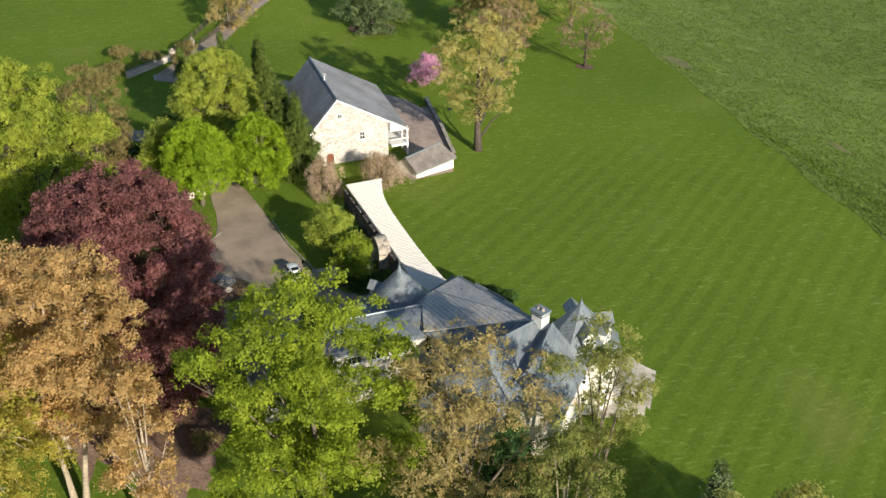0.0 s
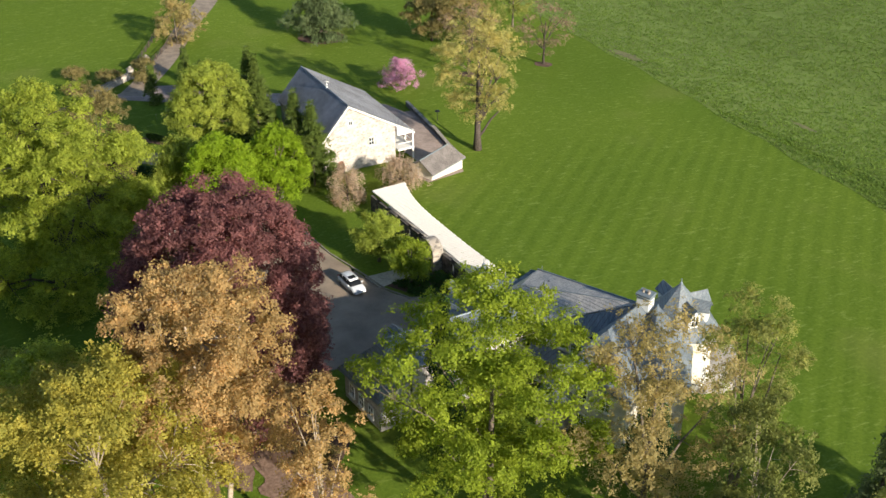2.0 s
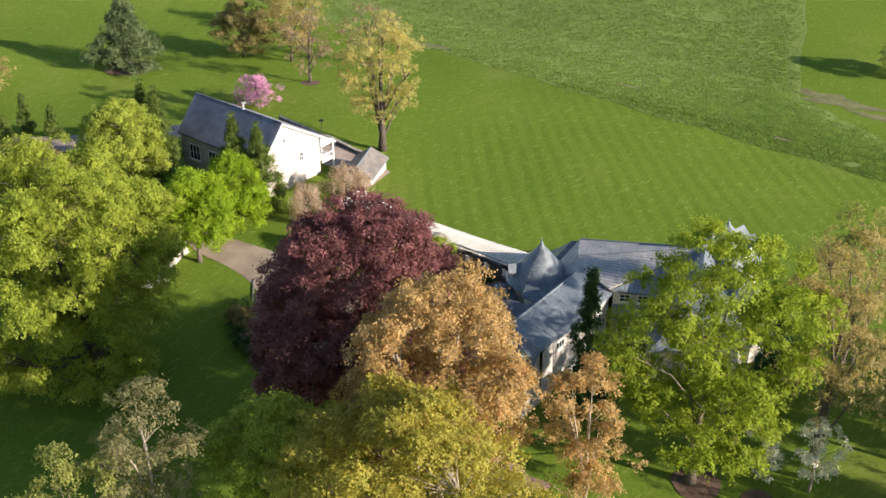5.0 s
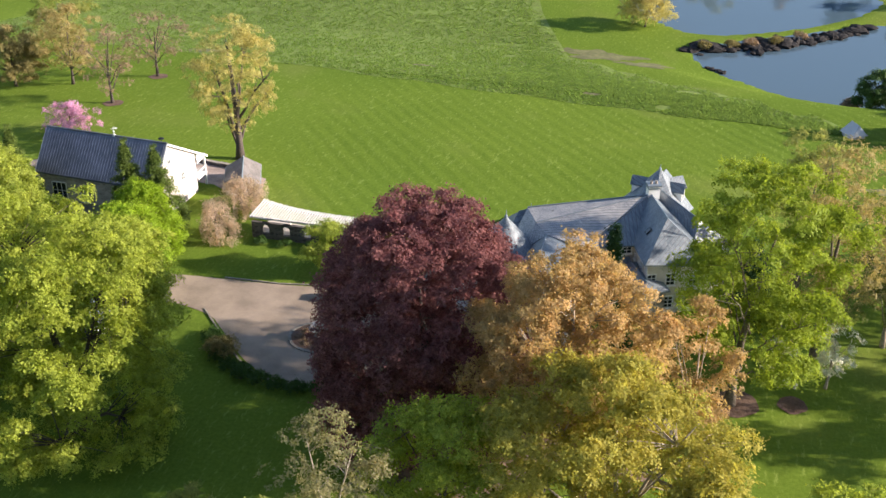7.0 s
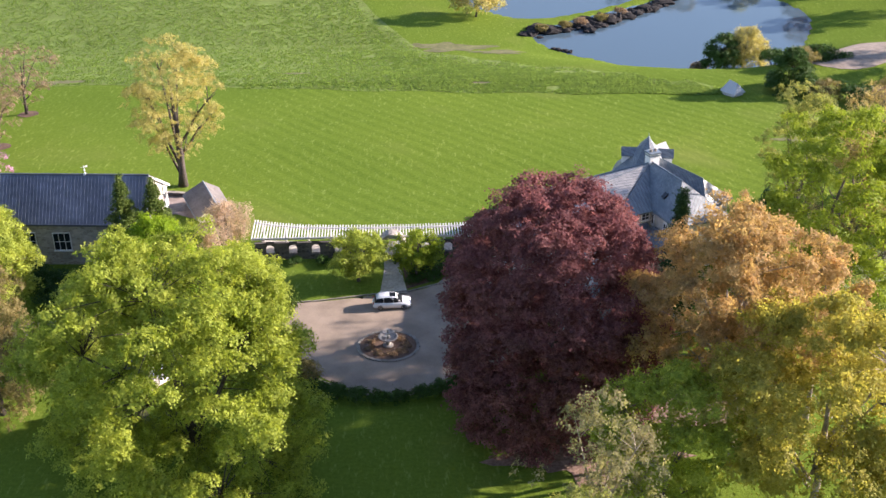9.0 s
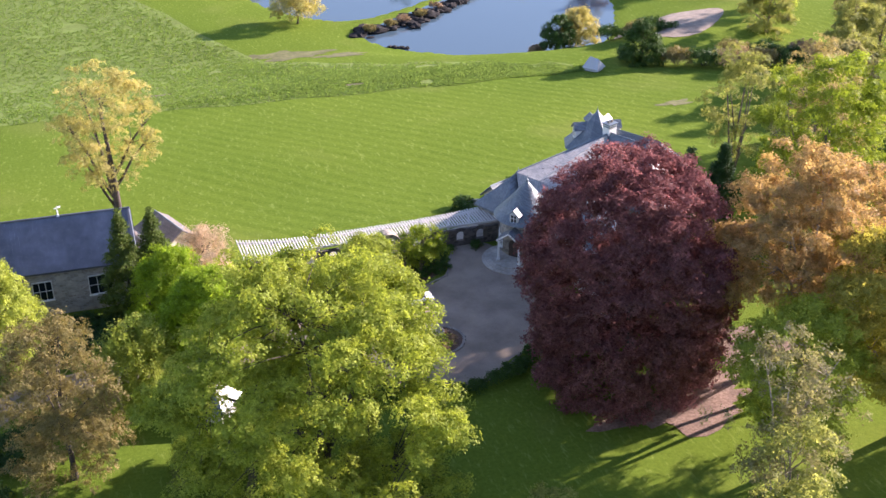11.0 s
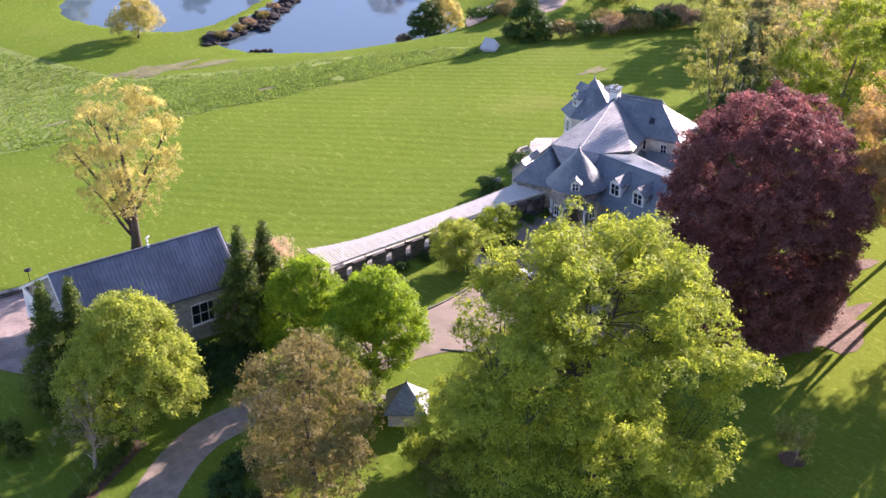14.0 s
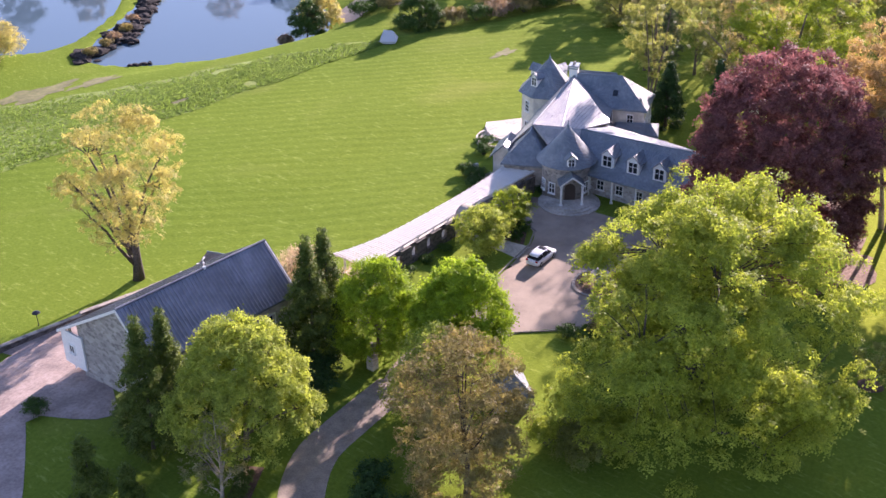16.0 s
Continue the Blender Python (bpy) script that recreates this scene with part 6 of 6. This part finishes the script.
# ---- fountain bed in the forecourt ----
FX, FY = -0.9, -24.3
kerb("circle_kerb", [(FX + 3.5 * math.cos(k * 0.2618), FY + 3.1 * math.sin(k * 0.2618)) for k in range(24)], "round stone kerb of the fountain bed", True, 0.35, 0.14, 0.8)
sheet("round_bed", [(FX + 3.3 * math.cos(k * 0.2618), FY + 2.9 * math.sin(k * 0.2618)) for k in range(24)], MULCH, "brown mulched round bed in the forecourt", "bed", 0.16, 1.5)
fo = thing("fountain", "weathered pale stone fountain with two bowls", "fountain", (FX, FY, 0.15))
part("bowl", Shape().ring([(0.35, 0.9), (0.9, 1.05), (1.15, 1.3), (1.05, 1.32), (0.8, 1.12), (0.1, 1.05)], (FX, FY, 0.15), 24), STONE_MID, fo)
part("pedestal", Shape().ring([(0.6, 0), (0.6, 0.15), (0.3, 0.3), (0.22, 0.7), (0.35, 0.92)], (FX, FY, 0.15), 16), STONE_MID, fo)
part("upper_bowl", Shape().ring([(0.14, 1.05), (0.12, 1.7), (0.5, 1.85), (0.62, 2.0), (0.55, 2.0), (0.1, 1.85), (0.06, 2.2)], (FX, FY, 0.15), 20), STONE_MID, fo)
for k in range(9):
    a = k * 0.698
    shrub("bed_plant", "low brownish green plant round the fountain", FX + 2.1 * math.cos(a), FY + 1.9 * math.sin(a), 0.75, 0.4, L_MAUVE, 300, 0.13, 300 + k, "planting round the fountain", clumps=6)
kerb("court_kerb", [(-17, -14.2), (-10, -13.9), (-3, -12.6), (2, -11.9), (5.8, -10.2), (7.6, -6)], "low stone kerb along the forecourt lawn")
kerb("court_kerb", [(-16.5, -22.1), (-11.6, -27.4), (-8.2, -31), (-4.6, -33.4), (-0.5, -34.3), (3.2, -33.4), (7.7, -29.9)], "low stone kerb round the forecourt turn")

# gate piers of the forecourt and of the lane
def pier(x, y, label, w=0.9, h=1.7):
    z = land(x, y)
    p = thing("gate_pier", label, "pier", (x, y, z), "stone gate piers", "structure")
    part("shaft", Shape().box((x, y, z + h / 2 - 0.1), (w, w, h + 0.2)), STONE_PALE, p)
    part("cap", Shape().box((x, y, z + h + 0.1), (w + 0.25, w + 0.25, 0.2), 0, 0.9).ring([(0.3, 0.2), (0.34, 0.4), (0.2, 0.65), (0.02, 0.72)], (x, y, z + h), 12), KERB, p)


def garden_wall(pts, h, label, mat=STONE_PALE):
    t = thing("stone_wall", label, "wall", (pts[0][0], pts[0][1], land(*pts[0])), "", "structure")
    for (ax, ay), (bx, by) in zip(pts, pts[1:]):
        mx, my = (ax + bx) / 2, (ay + by) / 2
        part("wall_run", Shape().box((mx, my, land(mx, my) + h / 2 - 0.2), (math.hypot(bx - ax, by - ay) + 0.2, 0.5, h + 0.4), math.atan2(by - ay, bx - ax)), mat, t)
        part("coping", Shape().box((mx, my, land(mx, my) + h + 0.06), (math.hypot(bx - ax, by - ay) + 0.3, 0.64, 0.12), math.atan2(by - ay, bx - ax)), KERB, t)


pier(-29.6, -22.0, "square pale stone pier at the forecourt entrance")
pier(-31.2, -14.4, "square pale stone pier under the maple")
garden_wall([(-29.6, -22.0), (-28.4, -25.2), (-27.9, -27.3)], 1.1, "low pale stone wall beside the hut")
garden_wall([(-31.2, -14.4), (-28.8, -12.4)], 1.1, "low pale stone wall under the maple")
pier(-92.4, -15.4, "stone pier at the lane gate", 1.0, 1.8)
pier(-97.5, -10.6, "stone pier at the lane gate", 1.0, 1.8)
garden_wall([(-92.4, -15.4), (-90.0, -19.0), (-87.6, -22.2), (-85.4, -25.2)], 1.2, "pale stone wall along the lane")


def rail_fence(line, label):
    t = thing("fence", label, "fence", (line[0][0], line[0][1], land(*line[0])), "fences along the lane")
    pts = []
    for (x0, y0), (x1, y1) in zip(line, line[1:]):
        n = max(1, round(math.hypot(x1 - x0, y1 - y0) / 3.0))
        pts += [(x0 + (x1 - x0) * i / n, y0 + (y1 - y0) * i / n) for i in range(n)]
    pts.append(line[-1])
    for x, y in pts:
        part("post", Shape().box((x, y, land(x, y) + 0.6), (0.16, 0.16, 1.4)), DARKWOOD, t)
    for (x0, y0), (x1, y1) in zip(pts, pts[1:]):
        for hh in (0.35, 0.75, 1.15):
            part("rail", Shape().tube([(x0, y0, land(x0, y0) + hh), (x1, y1, land(x1, y1) + hh)], [0.06, 0.06], 5), DARKWOOD, t)


rail_fence([(-93.5, -15.8), (-106, -8), (-121, 1), (-140, 14)], "dark wooden rail fence along the lane")
rail_fence([(-98, -9.6), (-108, -2), (-124, 9)], "dark wooden rail fence on the lane verge")

# ---- white tent-like shelter on the far lawn ----
tent = thing("tent", "small white ridge tent on the far lawn", "tent", (65.5, 67.2, land(65.5, 67.2)))
tz = land(65.5, 67.2)
tp = [tuple(Vector((65.5, 67.2, tz)) + Matrix.Rotation(radians(35), 3, "Z") @ Vector(p)) for p in ((0, -0.9, 2.5), (0, 1.0, 2.7), (1.6, 1.8, 0.7), (1.6, -1.8, 0.7), (-1.6, -1.8, 0.7), (-1.6, 1.8, 0.7))]
part("canopy", Shape().slab((tp, [(0, 3, 2, 1), (0, 1, 5, 4), (0, 4, 3), (1, 2, 5)]), 0.06), CANVAS, tent)
part("wall", Shape().box((65.5, 67.2, tz + 0.4), (2.7, 2.9, 0.9), radians(35)), CANVAS, tent)

# sundial-like lamp posts on the lawn
for lx, ly in ((-46.4, 25.2),):
    lp = thing("lamp_post", "short dark lamp post beside the yard", "lamp", (lx, ly, land(lx, ly)))
    part("pole", Shape().ring([(0.12, 0), (0.05, 0.2), (0.045, 1.7)], (lx, ly, land(lx, ly)), 8), IRON, lp)
    part("shade", Shape().ring([(0.1, 1.7), (0.5, 1.72), (0.42, 1.85), (0.08, 1.98)], (lx, ly, land(lx, ly)), 14), IRON, lp)


# ---- parked car ----
def car(x, y, turn):
    t = thing("car", "white estate car with dark windows parked on the gravel", "car", (x, y, 0.06))
    m = pose(x, y, 0.06, 0, 0, turn)

    def put(s):
        s.v = [tuple(m @ Vector(v)) for v in s.v]
        return s

    def loft(rows, name, mat, label=""):
        """Cross-sections (x, half-width low, half-width high, bottom, top)."""
        s = Shape()
        for px_, wl, wh, zb, zt in rows:
            s.v += [(px_, -wl, zb), (px_, -wl * 1.0, zb + (zt - zb) * 0.55), (px_, -wh, zt - 0.04), (px_, -wh * 0.8, zt), (px_, wh * 0.8, zt), (px_, wh, zt - 0.04), (px_, wl, zb + (zt - zb) * 0.55), (px_, wl, zb)]
        for i in range(len(rows) - 1):
            for k in range(8):
                j = (k + 1) % 8
                s.f.append((i * 8 + k, (i + 1) * 8 + k, (i + 1) * 8 + j, i * 8 + j))
        s.f.append(tuple(range(8)))
        s.f.append(tuple((len(rows) - 1) * 8 + k for k in reversed(range(8))))
        return part(name, put(s), mat, t, label, True)

    loft([(-2.33, 0.78, 0.7, 0.42, 0.85), (-2.2, 0.9, 0.84, 0.32, 1.02), (-1.2, 0.94, 0.9, 0.26, 1.03), (0.9, 0.94, 0.9, 0.26, 1.0), (1.6, 0.93, 0.86, 0.28, 0.95), (2.15, 0.88, 0.78, 0.34, 0.84), (2.36, 0.72, 0.62, 0.42, 0.68)], "body", CARPAINT)
    loft([(-2.12, 0.8, 0.66, 0.98, 1.12), (-1.72, 0.84, 0.66, 0.98, 1.5), (-0.5, 0.86, 0.66, 0.98, 1.62), (0.45, 0.86, 0.64, 0.96, 1.56), (1.28, 0.8, 0.64, 0.94, 1.02)], "cabin_glass", CARGLASS, "dark tinted windows")
    loft([(-1.95, 0.62, 0.58, 1.38, 1.46), (-1.6, 0.66, 0.62, 1.5, 1.6), (-0.5, 0.68, 0.64, 1.6, 1.68), (0.4, 0.66, 0.6, 1.56, 1.62), (0.7, 0.6, 0.56, 1.44, 1.5)], "roof_panel", CARPAINT, "white roof")
    part("sunroof", put(Shape().box((0.1, 0, 1.66), (0.75, 0.95, 0.03))), CARGLASS, t)
    for s_ in (-1, 1):
        part("roof_rail", put(Shape().tube([(-1.6, 0.62 * s_, 1.64), (-1.4, 0.62 * s_, 1.74), (0.2, 0.6 * s_, 1.72), (0.4, 0.6 * s_, 1.62)], [0.025] * 4, 6)), RIM, t)
        part("mirror", put(Shape().box((0.85, 1.02 * s_, 1.05), (0.16, 0.22, 0.16), 0, 0.8)), CARPAINT, t)
        part("headlight", put(Shape().box((2.16, 0.62 * s_, 0.7), (0.3, 0.34, 0.14), -0.35 * s_, 0.9)), CLEARLAMP, t)
        part("tail_light", put(Shape().box((-2.26, 0.68 * s_, 0.92), (0.14, 0.3, 0.2))), REDLAMP, t)
        for px_ in (-1.42, 1.45):
            part("pillar", put(Shape().tube([(-1.0 if px_ < 0 else 0.15, 0.885 * s_, 0.97), (-1.05 if px_ < 0 else 0.05, 0.70 * s_, 1.55)], [0.05, 0.05], 5)), CARPAINT, t)
            w = Shape().ring([(0.2, -0.11), (0.33, -0.11), (0.35, -0.06), (0.35, 0.06), (0.33, 0.11), (0.2, 0.11)], (0, 0, 0), 20)
            w.v = [(px_ + a, 0.83 * s_ + c, 0.35 + b) for a, b, c in w.v]
            wheel = part("wheel", put(w), RUBBER, t, "black tyre")
            r = Shape().ring([(0.05, 0.03), (0.21, 0.09), (0.22, 0.115), (0.03, 0.10)], (0, 0, 0), 14)
            r.v = [(px_ + a, 0.83 * s_ + c * s_, 0.35 + b) for a, b, c in r.v]
            part("rim", put(r), RIM, wheel)
    part("grille", put(Shape().box((2.33, 0, 0.58), (0.06, 0.8, 0.2))), IRON, t)
    part("bumper", put(Shape().box((2.28, 0, 0.42), (0.2, 1.5, 0.16), 0, 0.95)), CARPAINT, t)
    part("bumper", put(Shape().box((-2.3, 0, 0.48), (0.16, 1.5, 0.2))), CARPAINT, t)
    part("number_plate", put(Shape().box((-2.38, 0, 0.75), (0.03, 0.5, 0.13))), WHITE, t)
    return t


car(-0.4, -15.4, 2.0)
